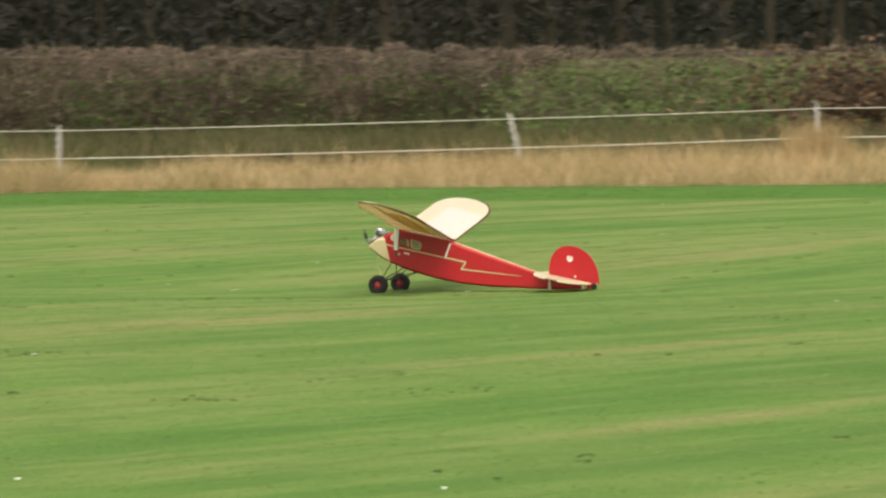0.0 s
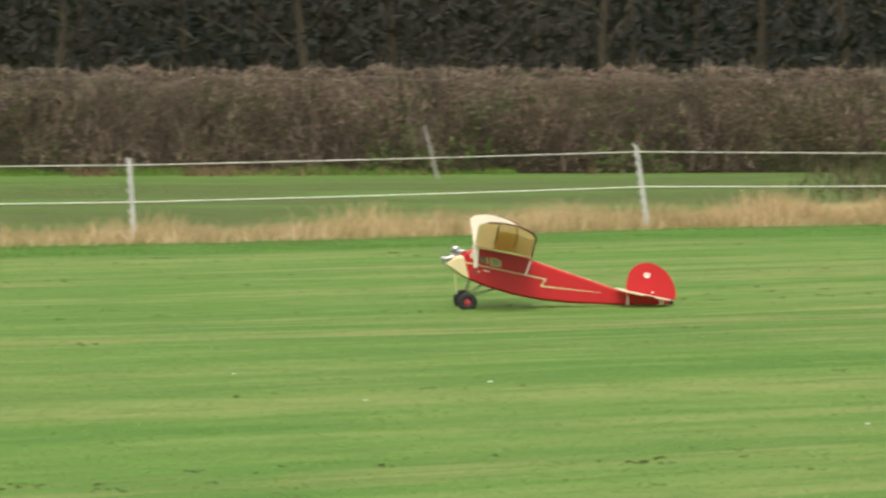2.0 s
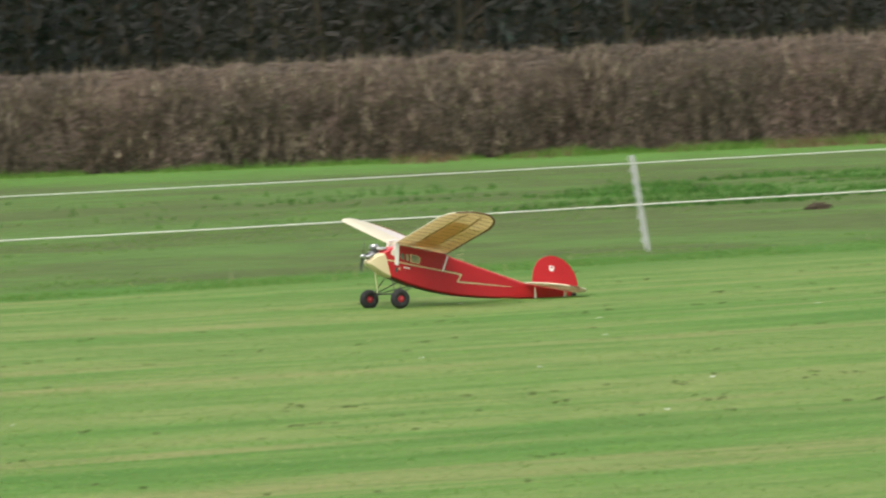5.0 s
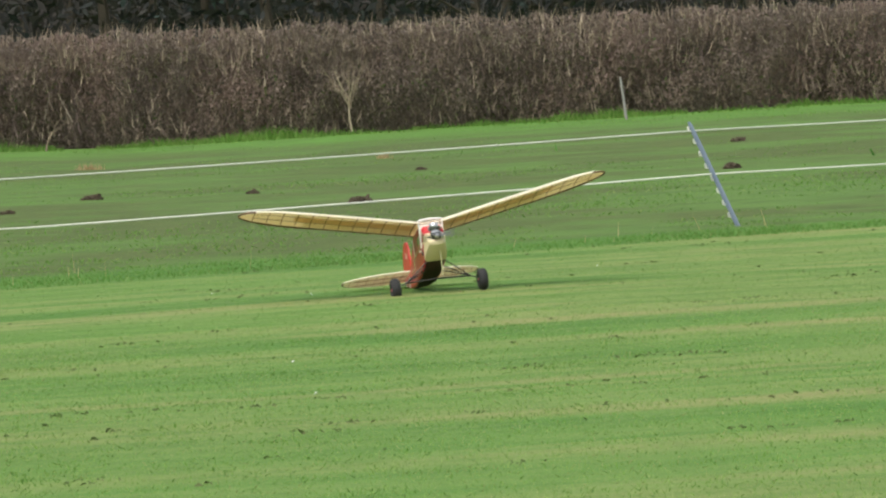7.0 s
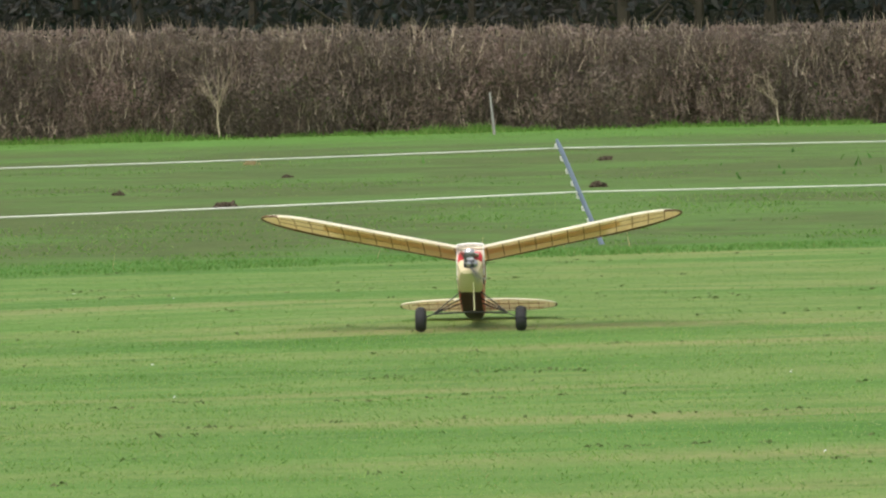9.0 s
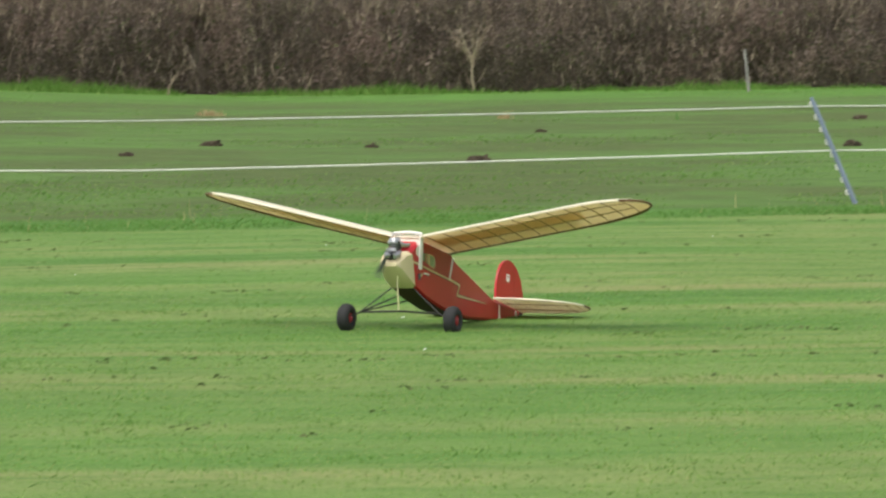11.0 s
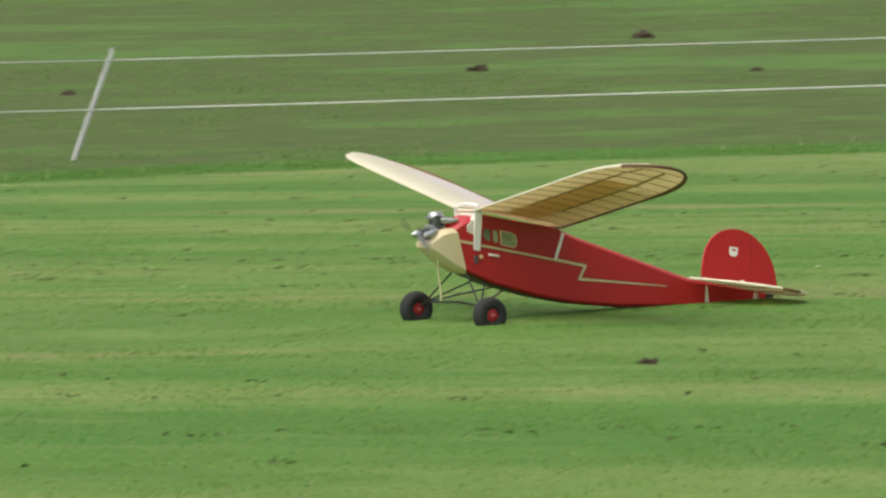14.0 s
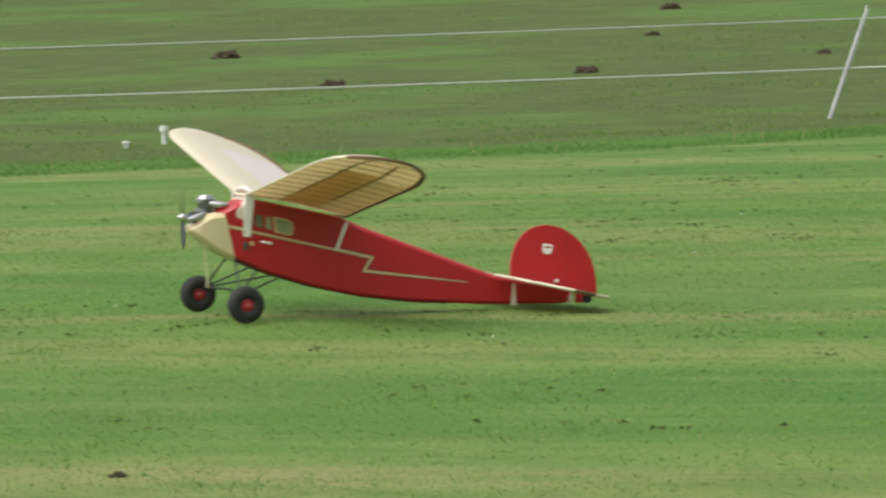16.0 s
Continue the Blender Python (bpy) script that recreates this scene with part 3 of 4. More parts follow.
        tube(bm, [(9.0 + e[0] * 0.3, 99.0 + e[1] * 0.2, -0.1), (9.0 + e[0], 99.0 + e[1] * 0.5, 1.0 + abs(e[0]) * 0.4)], [0.03, 0.01], 5)
    root = tagged(new("thorn_bush", finish("thorn_bush", bm, M_TRUNK)), "dark tangled thorn bush at the end of the hedge", "bush")
    ob = new("crown", mesh_of("crown", np.stack([c - u * w, c + v * w * 0.6, c + u * w, c - v * w * 0.6], 1), 4, M_THORN))
    ob.parent = root


rough_growth()


def wood():
    verts = []
    bm = bmesh.new()
    for i in range(260):
        a = -10 + 95 * (i + rng.uniform(-0.4, 0.4)) / 260
        d = 150 + rng.uniform(0, 1) ** 1.5 * 40
        x, y = polar(a, d)
        tall = rng.uniform(8, 13)
        g = float(lie(x, y)) - 0.1
        lx, ly = rng.normal(0, 0.6, 2)
        tube(bm, [(x, y, g), (x + lx * 0.4, y + ly * 0.4, g + tall * 0.45), (x + lx, y + ly, g + tall)], [rng.uniform(0.12, 0.3), 0.12, 0.03], 6)
        for k in range(4):
            z0 = rng.uniform(0.15, 0.6) * tall
            e = rng.normal(0, 1.6, 2)
            tube(bm, [(x + lx * 0.3, y + ly * 0.3, g + z0), (x + e[0], y + e[1], g + z0 + rng.uniform(0.8, 3))], [0.07, 0.015], 4)
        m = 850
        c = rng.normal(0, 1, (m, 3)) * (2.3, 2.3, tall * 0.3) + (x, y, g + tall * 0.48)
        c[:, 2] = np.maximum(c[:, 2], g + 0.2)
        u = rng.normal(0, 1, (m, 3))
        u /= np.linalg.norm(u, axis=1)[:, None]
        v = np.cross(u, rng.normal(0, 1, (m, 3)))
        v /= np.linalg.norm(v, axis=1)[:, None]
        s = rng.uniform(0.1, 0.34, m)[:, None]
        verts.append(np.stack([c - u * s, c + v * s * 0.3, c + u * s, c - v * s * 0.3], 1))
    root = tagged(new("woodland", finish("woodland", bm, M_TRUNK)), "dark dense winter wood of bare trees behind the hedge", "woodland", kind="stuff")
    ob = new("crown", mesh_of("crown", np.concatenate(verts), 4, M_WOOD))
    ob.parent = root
    # added sheet behind the trees, its near-black colour stands for shade in the wood
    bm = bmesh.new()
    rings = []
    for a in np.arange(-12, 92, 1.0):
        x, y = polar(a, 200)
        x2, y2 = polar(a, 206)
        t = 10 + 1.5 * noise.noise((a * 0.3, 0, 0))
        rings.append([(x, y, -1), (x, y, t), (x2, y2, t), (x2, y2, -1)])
    tagged(new("backdrop", finish("backdrop", loft(bm, rings), M_DEPTH)), "dark sheet standing in for the shade deep in the wood", "backdrop", kind="structure")


wood()


# ---- electric fence ----
# azimuth of the foot, lean to the left in metres, heights of both tapes, material
POSTS = [(-12, 0.0, 0.46, 0.87, M_POST_W), (-4.25, 0.0, 0.46, 0.85, M_POST_W), (-0.95, 0.18, 0.385, 0.77, M_POST_W), (4.27, 0.0, 0.375, 0.725, M_POST_W), (12.5, 0.13, 0.47, 0.86, M_POST_W),
         (18.28, 0.05, 0.405, 0.785, M_POST_W), (24.14, 0.19, 0.45, 0.825, M_POST_W), (33.7, 0.1, 0.42, 0.79, M_POST_W), (43.03, 0.36, 0.445, 0.815, M_POST_B),
         (51.0, 0.02, 0.35, 0.76, None), (57.23, 0.41, 0.435, 0.81, M_POST_G), (70.78, -0.32, 0.385, 0.765, M_POST_W), (81.5, 0.1, 0.505, 0.85, M_POST_W), (95, 0.0, 0.46, 0.85, M_POST_W)]


def fence():
    root = tagged(new("electric_fence"), "two-strand electric fence on leaning plastic posts", "fence")
    ties = []
    for a, lean, low, high, mat in POSTS:
        d = float(fence_reach(a))
        x, y = polar(a, d)
        left = Vector((-math.cos(radians(a)), -math.sin(radians(a)), 0))
        foot = Vector((x, y, float(lie(x, y))))
        tall = high + 0.075
        up = (left * lean + Vector((0, 0, tall))) / tall
        ties.append((foot + up * low, foot + up * high))
        if mat is None:
            continue
        bm = bmesh.new()
        ax = up.normalized()
        s1 = ax.cross(Vector((0, 1, 0))).normalized()
        s2 = ax.cross(s1)
        rings = []
        for h in np.linspace(-0.03, tall, 15):
            w = 0.019 if h < tall - 0.02 else 0.012
            p = foot + up * h
            rings.append([p + s1 * w * i + s2 * w * 0.7 * j for i, j in ((-1, -0.6), (-0.6, -1), (0.6, -1), (1, -0.6), (1, 0.6), (0.6, 1), (-0.6, 1), (-1, 0.6))])
        loft(bm, rings)
        post = part("post", bm, mat, root)
        for h in np.arange(0.08, tall, 0.105):
            p = foot + up * h
            bm = bmesh.new()
            tube(bm, [p - s2 * 0.012 + s1 * 0.02, p + s1 * 0.042 + ax * 0.016, p + s1 * 0.034 + ax * 0.042, p + s1 * 0.016 + ax * 0.036], 0.011 if mat is M_POST_B else 0.007, 5)
            part("insulator", bm, M_WHITE if mat is M_POST_B else mat, post)
    for k in (0, 1):
        for p, q in zip(ties, ties[1:]):
            bm = bmesh.new()
            a, b = p[k], q[k]
            tube(bm, [a.lerp(b, s) - Vector((0, 0, 0.008 * 4 * s * (1 - s))) for s in np.linspace(0, 1, 9)], 0.0072 if k == 0 else 0.0066, 5)
            part("fence_tape", bm, M_WIRE if k == 0 else M_TAPE, root)


fence()


def stake(a, d, tall, lean):
    x, y = polar(a, d)
    z = float(lie(x, y))
    bm = bmesh.new()
    tube(bm, [(x, y, z - 0.05), (x - lean * 0.5, y, z + tall * 0.5), (x - lean, y, z + tall)], [0.035, 0.032, 0.026], 8)
    tagged(new("wooden_stake", finish("wooden_stake", bm, M_STAKE)), "pale weathered stake standing against the hedge", "stake", group="stakes along the hedge")


def bare_shrub(a, d, tall, spread, lean, count, label):
    x, y = polar(a, d)
    z = float(lie(x, y))
    left = Vector((-math.cos(radians(a)), -math.sin(radians(a)), 0))
    toward = Vector((math.sin(radians(a)), -math.cos(radians(a)), 0))
    foot = Vector((x, y, z - 0.05))
    bm = bmesh.new()
    crotch = foot + left * lean * 0.4 + Vector((0, 0, tall * 0.5))
    tube(bm, [foot, foot.lerp(crotch, 0.5) + left * 0.03, crotch], [0.026, 0.022, 0.018], 6)
    for i in range(count):
        e = left * (rng.uniform(-0.5, 0.5) * spread + lean) + toward * rng.uniform(-0.1, 0.35)
        start = foot.lerp(crotch, rng.uniform(0.6, 1.0))
        end = crotch + e + Vector((0, 0, rng.uniform(0.05, 0.5) * tall))
        mid = start.lerp(end, 0.5) + Vector((0, 0, rng.uniform(-0.06, 0.1)))
        tube(bm, [start, mid, end], [0.013, 0.01, 0.005], 4)
        for k in range(3):
            b0 = mid.lerp(end, rng.uniform(0, 0.9))
            tube(bm, [b0, b0 + left * rng.normal(0, 0.12) + Vector((0, 0, rng.uniform(0.05, 0.22)))], [0.007, 0.004], 4)
    tagged(new("bare_shrub", finish("bare_shrub", bm, M_TWIG)), label, "shrub", group="bare shrubs in the hedge")


bare_shrub(47.3, 118.6, 1.9, 1.5, 0.1, 14, "pale bare branching shrub standing in front of the hedge")
bare_shrub(50.75, 117.5, 0.95, 0.25, -0.4, 2, "pale dead branch leaning at the hedge foot")
bare_shrub(54.1, 118.2, 1.3, 0.7, -0.2, 6, "thin pale bare sapling against the hedge")
bare_shrub(41.0, 118.4, 1.3, 0.8, 0.15, 6, "thin pale bare sapling against the hedge")

stake(7.13, 105, 1.08, 0.25)
stake(14.86, 108, 1.15, 0.3)
stake(44.21, 114, 0.95, 0.12)

# ---- molehills and clippings ----
HILLS = [(-28.7, 51.1, 0.33), (-28.4, 47.7, 0.25), (-30.4, 49.1, 0.32), (-34.9, 83.2, 0.22), (-36.9, 68.1, 0.21), (-51.0, 42.4, 0.3), (-53.0, 50.2, 0.17),
         (-42.1, 38.9, 0.3), (-48.3, 42.8, 0.18), (-42.7, 45.7, 0.26), (-54.5, 58.5, 0.27), (-47.3, 38.0, 0.2), (-40.1, 28.2, 0.15), (-56.2, 38.9, 0.15),
         (-61.8, 41.3, 0.2), (-59.6, 31.0, 0.14), (-63.3, 30.4, 0.35), (-68.3, 38.8, 0.31), (-50.4, 25.6, 0.16), (-53.1, 23.4, 0.26), (-70.3, 39.9, 0.31),
         (-57.9, 18.0, 0.19), (-50.0, 17.4, 0.19), (-47.9, 14.2, 0.28), (-56.5, 12.5, 0.34), (-47.3, 11.5, 0.27), (-68.6, 21.6, 0.32), (-15.06, 7.23, 0.075), (-12.76, 2.49, 0.05)]
PADS = [(-13.3, 10.96, 0.09), (-16.3, 16.0, 0.14), (-20.2, 22.5, 0.13), (-16.2, 16.6, 0.17), (-15.9, 16.7, 0.14), (-25.6, 22.4, 0.17), (-21.8, 20.2, 0.1), (-27.6, 8.95, 0.24),
        (-21.4, 7.3, 0.1), (-23.8, 7.1, 0.11), (-9.4, 24.4, 0.11), (-10.4, 21.1, 0.13), (-12.6, 24.2, 0.12), (-1.9, 24.0, 0.16), (-1.0, 20.3, 0.14), (0.0, 20.6, 0.18),
        (1.7, 26.5, 0.18), (-3.3, 22.7, 0.13), (-6.4, 30.0, 0.14), (-16.9, 10.7, 0.18), (-16.2, 12.1, 0.16), (-14.2, 12.8, 0.11)]


def molehill(x, y, w):
    bm = bmesh.new()
    bmesh.ops.create_icosphere(bm, subdivisions=4, radius=1)
    seed = x * 3.1 + y
    for v in bm.verts:
        k = 1 + 0.35 * noise.noise(v.co * 1.6 + Vector((seed, 0, 0))) + 0.3 * noise.noise(v.co * 4.5 + Vector((seed, 2, 0))) + 0.16 * noise.noise(v.co * 11 + Vector((0, seed, 0)))
        v.co = Vector((v.co.x * w * 0.55 * k, v.co.y * w * 0.55 * k, max(v.co.z, -0.15) * w * 0.27 * k * k))
    ob = new("molehill", finish("molehill", bm, M_SOIL))
    ob.matrix_basis = pose(x, y, float(lie(x, y)), 0, 0, seed * 40)
    tagged(ob, "low heap of dark crumbly molehill soil on grass", "molehill", group="molehills")


for h in HILLS:
    molehill(h[0], h[1], h[2] * 0.78)


def clippings():
    out = []
    spots = list(PADS)
    for i in range(150):
        a = rng.uniform(-6, 82)
        d = 12.5 + (float(mown_reach(a)) - 13) * rng.uniform(0, 1) ** 0.9
        x0, y0 = polar(a, d)
        long = rng.uniform(0.4, 3.0)
        for k in range(int(2 + 4 * long)):
            q = rng.normal(0, long)
            spots.append((x0 + 0.64 * q + rng.normal(0, 0.1), y0 + 0.77 * q + rng.normal(0, 0.1), 0.008 + 0.055 * rng.uniform(0, 1) ** 3))
    for x, y, w in spots:
        m = int(3 + 170 * w)
        px = x + rng.normal(0, 0.6, m) * w
        py = y + rng.normal(0, 0.75, m) * w
        c = np.stack([px, py, lie(px, py) + rng.uniform(0.003, 0.007 + 0.05 * w, m)], -1)
        t = rng.uniform(0, 2 * np.pi, m)
        s = rng.uniform(0.006, 0.016, m)[:, None]
        u = np.stack([np.cos(t), np.sin(t), rng.normal(0, 0.4, m)], -1)
        v = np.stack([-np.sin(t) * 0.4, np.cos(t) * 0.4, rng.uniform(0.2, 0.8, m)], -1)
        out.append(np.stack([c - u * s, c + u * s, c + v * s], 1))
    tagged(new("grass_clippings", mesh_of("grass_clippings", np.concatenate(out), 3, M_CLIP)), "scattered dark clumps of mown clippings and worm casts", "clippings", kind="stuff")


clippings()


def daisies():
    n = 80
    a = rng.uniform(-5, 82, n)
    d = 12.5 + (mown_reach(a) - 13) * rng.uniform(0, 1, n)
    x, y = polar(a, d)
    k = np.arange(6) * math.pi / 3
    r = rng.uniform(0.004, 0.008, n)[:, None]
    z = (lie(x, y) + rng.uniform(0.012, 0.024, n))[:, None]
    hexes = np.stack([x[:, None] + np.cos(k) * r, y[:, None] + np.sin(k) * r, z + 0.004 * np.sin(k)[None] * np.ones((n, 1))], -1)
    tagged(new("daisies", mesh_of("daisies", hexes, 6, M_CONE)), "scattered small white daisies in the turf", "flower", kind="stuff")


daisies()


def marker(a, d, tall):
    x, y = polar(a, d)
    z = float(lie(x, y))
    bm = bmesh.new()
    loft(bm, [[(x + r * math.cos(t), y + r * math.sin(t), z + h) for t in np.arange(10) * math.pi / 5] for h, r in ((-0.01, 0.02), (tall * 0.7, 0.016), (tall * 0.72, 0.034), (tall, 0.03))])
    tagged(new("marker_peg", finish("marker_peg", bm, M_CONE)), "short white plastic marker peg in the grass", "marker", group="marker pegs")


marker(78.27, 38.6, 0.14)
marker(78.7, 38.2, 0.05)


# ---- the model aeroplane: x forward, y to its left, origin on the ground between the wheels ----
plane = tagged(new("model_aeroplane"), "vintage red high-wing model aeroplane with cream tissue wings", "model aeroplane")
AXLE_Y, AXLE_Z = 0.268, 0.055


def section(x, zb, zt, hw, c=0.012, lean=0.0):
    c = min(c, hw * 0.6, (zt - zb) * 0.35)
    pts = [(-hw, zb + c), (-hw + c, zb), (hw - c, zb), (hw, zb + c), (hw, zt - c), (hw - c, zt), (-hw + c, zt), (-hw, zt - c)]
    return [(x + lean * (z - zb), y, z) for y, z in pts]


def top_line(x):
    return float(np.interp(-x, [0.0, 0.03, 0.085, 0.445, 0.475, 1.05, 1.38], [0.372, 0.38, 0.42, 0.343, 0.321, 0.112, 0.05]))


def bottom_line(x):
    return float(np.interp(-x, [0.0, 0.03, 0.147, 0.336, 0.51, 0.716, 1.04, 1.3, 1.38], [0.215, 0.202, 0.15, 0.092, 0.055, 0.029, 0.008, 0.004, 0.012]))


def half_width(x):
    return float(np.interp(-x, [0.0, 0.06, 0.46, 0.8, 1.05, 1.38], [0.062, 0.066, 0.064, 0.042, 0.022, 0.007]))


def fuselage():
    bm = bmesh.new()
    xs = [-0.03, -0.055, -0.085, -0.115, -0.147, -0.2, -0.27, -0.336, -0.42, -0.46, -0.51, -0.6, -0.716, -0.85, -1.0, -1.05, -1.2, -1.3, -1.36]
    front = section(-0.026, 0.202, 0.372, 0.0625, 0.012, 0.22)
    loft(bm, [front] + [section(x, bottom_line(x), top_line(x), half_width(x), 0.012, 0.2 if x > -0.031 else 0.1 if x > -0.06 else 0.0) for x in xs])
    part("fuselage", bm, M_RED, plane, "red doped fabric fuselage")
    # cabin sides 2 mm proud, the wing's shade painted in as darker red
    for s in (1, -1):
        bm = bmesh.new()
        pts = [(-0.09, 0.305), (-0.094, 0.412), (-0.44, 0.338), (-0.41, 0.232)]
        plate(bm, pts, 1, s * 0.0645, s * 0.0675)
        part("shaded_cabin_side", bm, M_DKRED, plane, "cabin side in red darkened for the wing's shade")
        for outline in ([(-0.108, 0.318), (-0.1, 0.335), (-0.1, 0.352), (-0.108, 0.364), (-0.134, 0.360), (-0.138, 0.308)], [(-0.144, 0.306), (-0.142, 0.359), (-0.165, 0.354), (-0.169, 0.300)],
                        [(-0.177, 0.297), (-0.175, 0.352), (-0.225, 0.341), (-0.243, 0.330), (-0.25, 0.312), (-0.247, 0.292), (-0.236, 0.281)]):
            mid = (sum(p[0] for p in outline) / len(outline), sum(p[1] for p in outline) / len(outline))
            clear = [(mid[0] + (p[0] - mid[0]) * 0.84, mid[1] + (p[1] - mid[1]) * 0.86) for p in outline]
            bm = bmesh.new()
            plate(bm, outline, 1, s * 0.066, s * 0.0686)
            surround = part("window_frame", bm, M_STRIPE if mid[0] < -0.17 else M_DKRED, plane, "thin window surround")
            bm = bmesh.new()
            plate(bm, clear, 1, s * 0.0684, s * 0.0697)
            part("window_pane", bm, M_PANE if mid[0] < -0.14 else M_DARKPANE, surround, "celluloid cabin window with reflections and view-through painted on")
        # trim stripe with a lightning step
        bm = bmesh.new()
        line = [(0.0, 0.322), (-0.41, 0.229), (-0.553, 0.195), (-0.522, 0.148), (-0.93, 0.095)]
        wid = [0.0055, 0.0055, 0.0055, 0.0055, 0.0015]
        for grow, mat, dy in ((1.6, M_EDGE, 0.0008), (1.0, M_STRIPE, 0.0016)):
            bm = bmesh.new()
            for (p, w0), (q, w1) in zip(zip(line, wid), list(zip(line, wid))[1:]):
                d = Vector((q[0] - p[0], q[1] - p[1]))
                steps = max(2, int(d.length / 0.06))
                nrm = Vector((-d.y, d.x)).normalized()
                e = d.normalized() * 0.004
                rows = []
                for i in range(steps + 1):
                    k = i / steps
                    c = Vector(p).lerp(Vector(q), k) + (-e if i == 0 else e if i == steps else Vector((0, 0)))
                    w = (w0 + (w1 - w0) * k) * grow
                    yy = s * (half_width(c.x) + dy)
                    yi = s * (half_width(c.x) - 0.004)
                    rows.append([(c.x + nrm.x * w, yy, c.y + nrm.y * w), (c.x - nrm.x * w, yy, c.y - nrm.y * w), (c.x - nrm.x * w, yi, c.y - nrm.y * w), (c.x + nrm.x * w, yi, c.y + nrm.y * w)])
                loft(bm, rows)
            part("trim_stripe" if mat is M_STRIPE else "stripe_edging", bm, mat, plane, smooth=False)
        # rear band strip, switch and filler
        bm = bmesh.new()
        plate(bm, [(-0.447, 0.326), (-0.458, 0.322), (-0.419, 0.225), (-0.408, 0.229)], 1, s * 0.066, s * 0.0705)
        part("rubber_band", bm, M_WHITE, plane, "stretched white rubber band")
        bm = bmesh.new()
        plate(bm, [(-0.066, 0.44), (-0.1, 0.438), (-0.084, 0.28), (-0.058, 0.285)], 1, s * 0.069, s * 0.0745)
        part("rubber_band", bm, M_WHITE, plane, "stretched white rubber band")
        bm = bmesh.new()
        box(bm, (-0.075, s * 0.069 - 0.004, 0.235), (-0.06, s * 0.069 + 0.004, 0.265), 0.002)
        part("switch_plate", bm, M_PROP, plane)
        bm = bmesh.new()
        box(bm, (-0.098, s * 0.068 - 0.003, 0.25), (-0.085, s * 0.068 + 0.003, 0.265), 0.001)
        part("switch_label", bm, M_STRIPE, plane)
        bm = bmesh.new()
        tube(bm, [(-0.125, s * 0.06, 0.263), (-0.135, s * 0.074, 0.262), (-0.165, s * 0.072, 0.255)], 0.005)
        part("charging_clip", bm, M_WHITE, plane)
        bm = bmesh.new()
        plate(bm, [(-1.11, 0.005), (-1.132, 0.004), (-1.123, 0.085), (-1.118, 0.086)], 1, s * (half_width(-1.11) + 0.0005), s * (half_width(-1.11) + 0.004))
        part("tail_band", bm, M_WHITE, plane)
        bm = bmesh.new()
        plate(bm, [(-1.335, 0.004), (-1.36, 0.004), (-1.35, 0.05)], 1, s * (half_width(-1.335) + 0.0005), s * (half_width(-1.335) + 0.004))
        part("tail_band", bm, M_WHITE, plane)
    # underside shade put into colour: a near-black maroon plate under the red belly
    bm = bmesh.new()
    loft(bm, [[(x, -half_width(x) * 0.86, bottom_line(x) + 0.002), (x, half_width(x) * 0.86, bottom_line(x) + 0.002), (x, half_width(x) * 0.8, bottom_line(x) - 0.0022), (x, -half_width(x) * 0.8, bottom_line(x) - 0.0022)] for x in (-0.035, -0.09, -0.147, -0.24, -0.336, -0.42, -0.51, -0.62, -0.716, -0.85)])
    part("belly_shade_panel", bm, M_BELLY, plane, "maroon plate carrying the shade under the fuselage")
    # top deck edging seen from above
    bm = bmesh.new()
    loft(bm, [[(x, -half_width(x) * 0.45, top_line(x)), (x, half_width(x) * 0.45, top_line(x)), (x, half_width(x) * 0.45, top_line(x) + 0.004), (x, -half_width(x) * 0.45, top_line(x) + 0.004)] for x in (-0.47, -0.6, -0.75, -0.9, -1.04)])
    part("spine_strip", bm, M_STRIPE, plane)
    # windscreen
    bm = bmesh.new()
    loft(bm, [section(-0.034, 0.345, 0.384, 0.0675, 0.01), section(-0.058, 0.335, 0.405, 0.0685, 0.01), section(-0.083, 0.33, 0.428, 0.0685, 0.01)])
    part("windscreen", bm, M_SCREEN, plane, "milky celluloid windscreen")
    bm = bmesh.new()
    tube(bm, [(-0.086, y, 0.444 + 0.008 * math.cos(y * 20)) for y in np.linspace(-0.072, 0.072, 9)], 0.008)
    part("rubber_band", bm, M_WHITE, plane, "white rubber band over the wing centre")
    # cowl with a trough for the engine
    bm = bmesh.new()
    loft(bm, [section(-0.03, 0.196, 0.368, 0.067, 0.016, 0.22), section(0.02, 0.22, 0.37, 0.066, 0.018, 0.1), section(0.062, 0.248, 0.366, 0.06, 0.02, 0.03), section(0.095, 0.274, 0.343, 0.052, 0.018), section(0.118, 0.294, 0.324, 0.045, 0.012), section(0.127, 0.302, 0.318, 0.038, 0.008)])
    part("engine_cowl", bm, M_CREAM, plane, "cream painted nose cowl")
    bm = bmesh.new()
    bmesh.ops.create_uvsphere(bm, u_segments=16, v_segments=10, radius=1, matrix=Matrix.LocRotScale((-0.012, 0, 0.362), None, (0.048, 0.064, 0.036)))
    part("tank_fairing", bm, M_RED, plane, "red rounded fairing behind the engine")


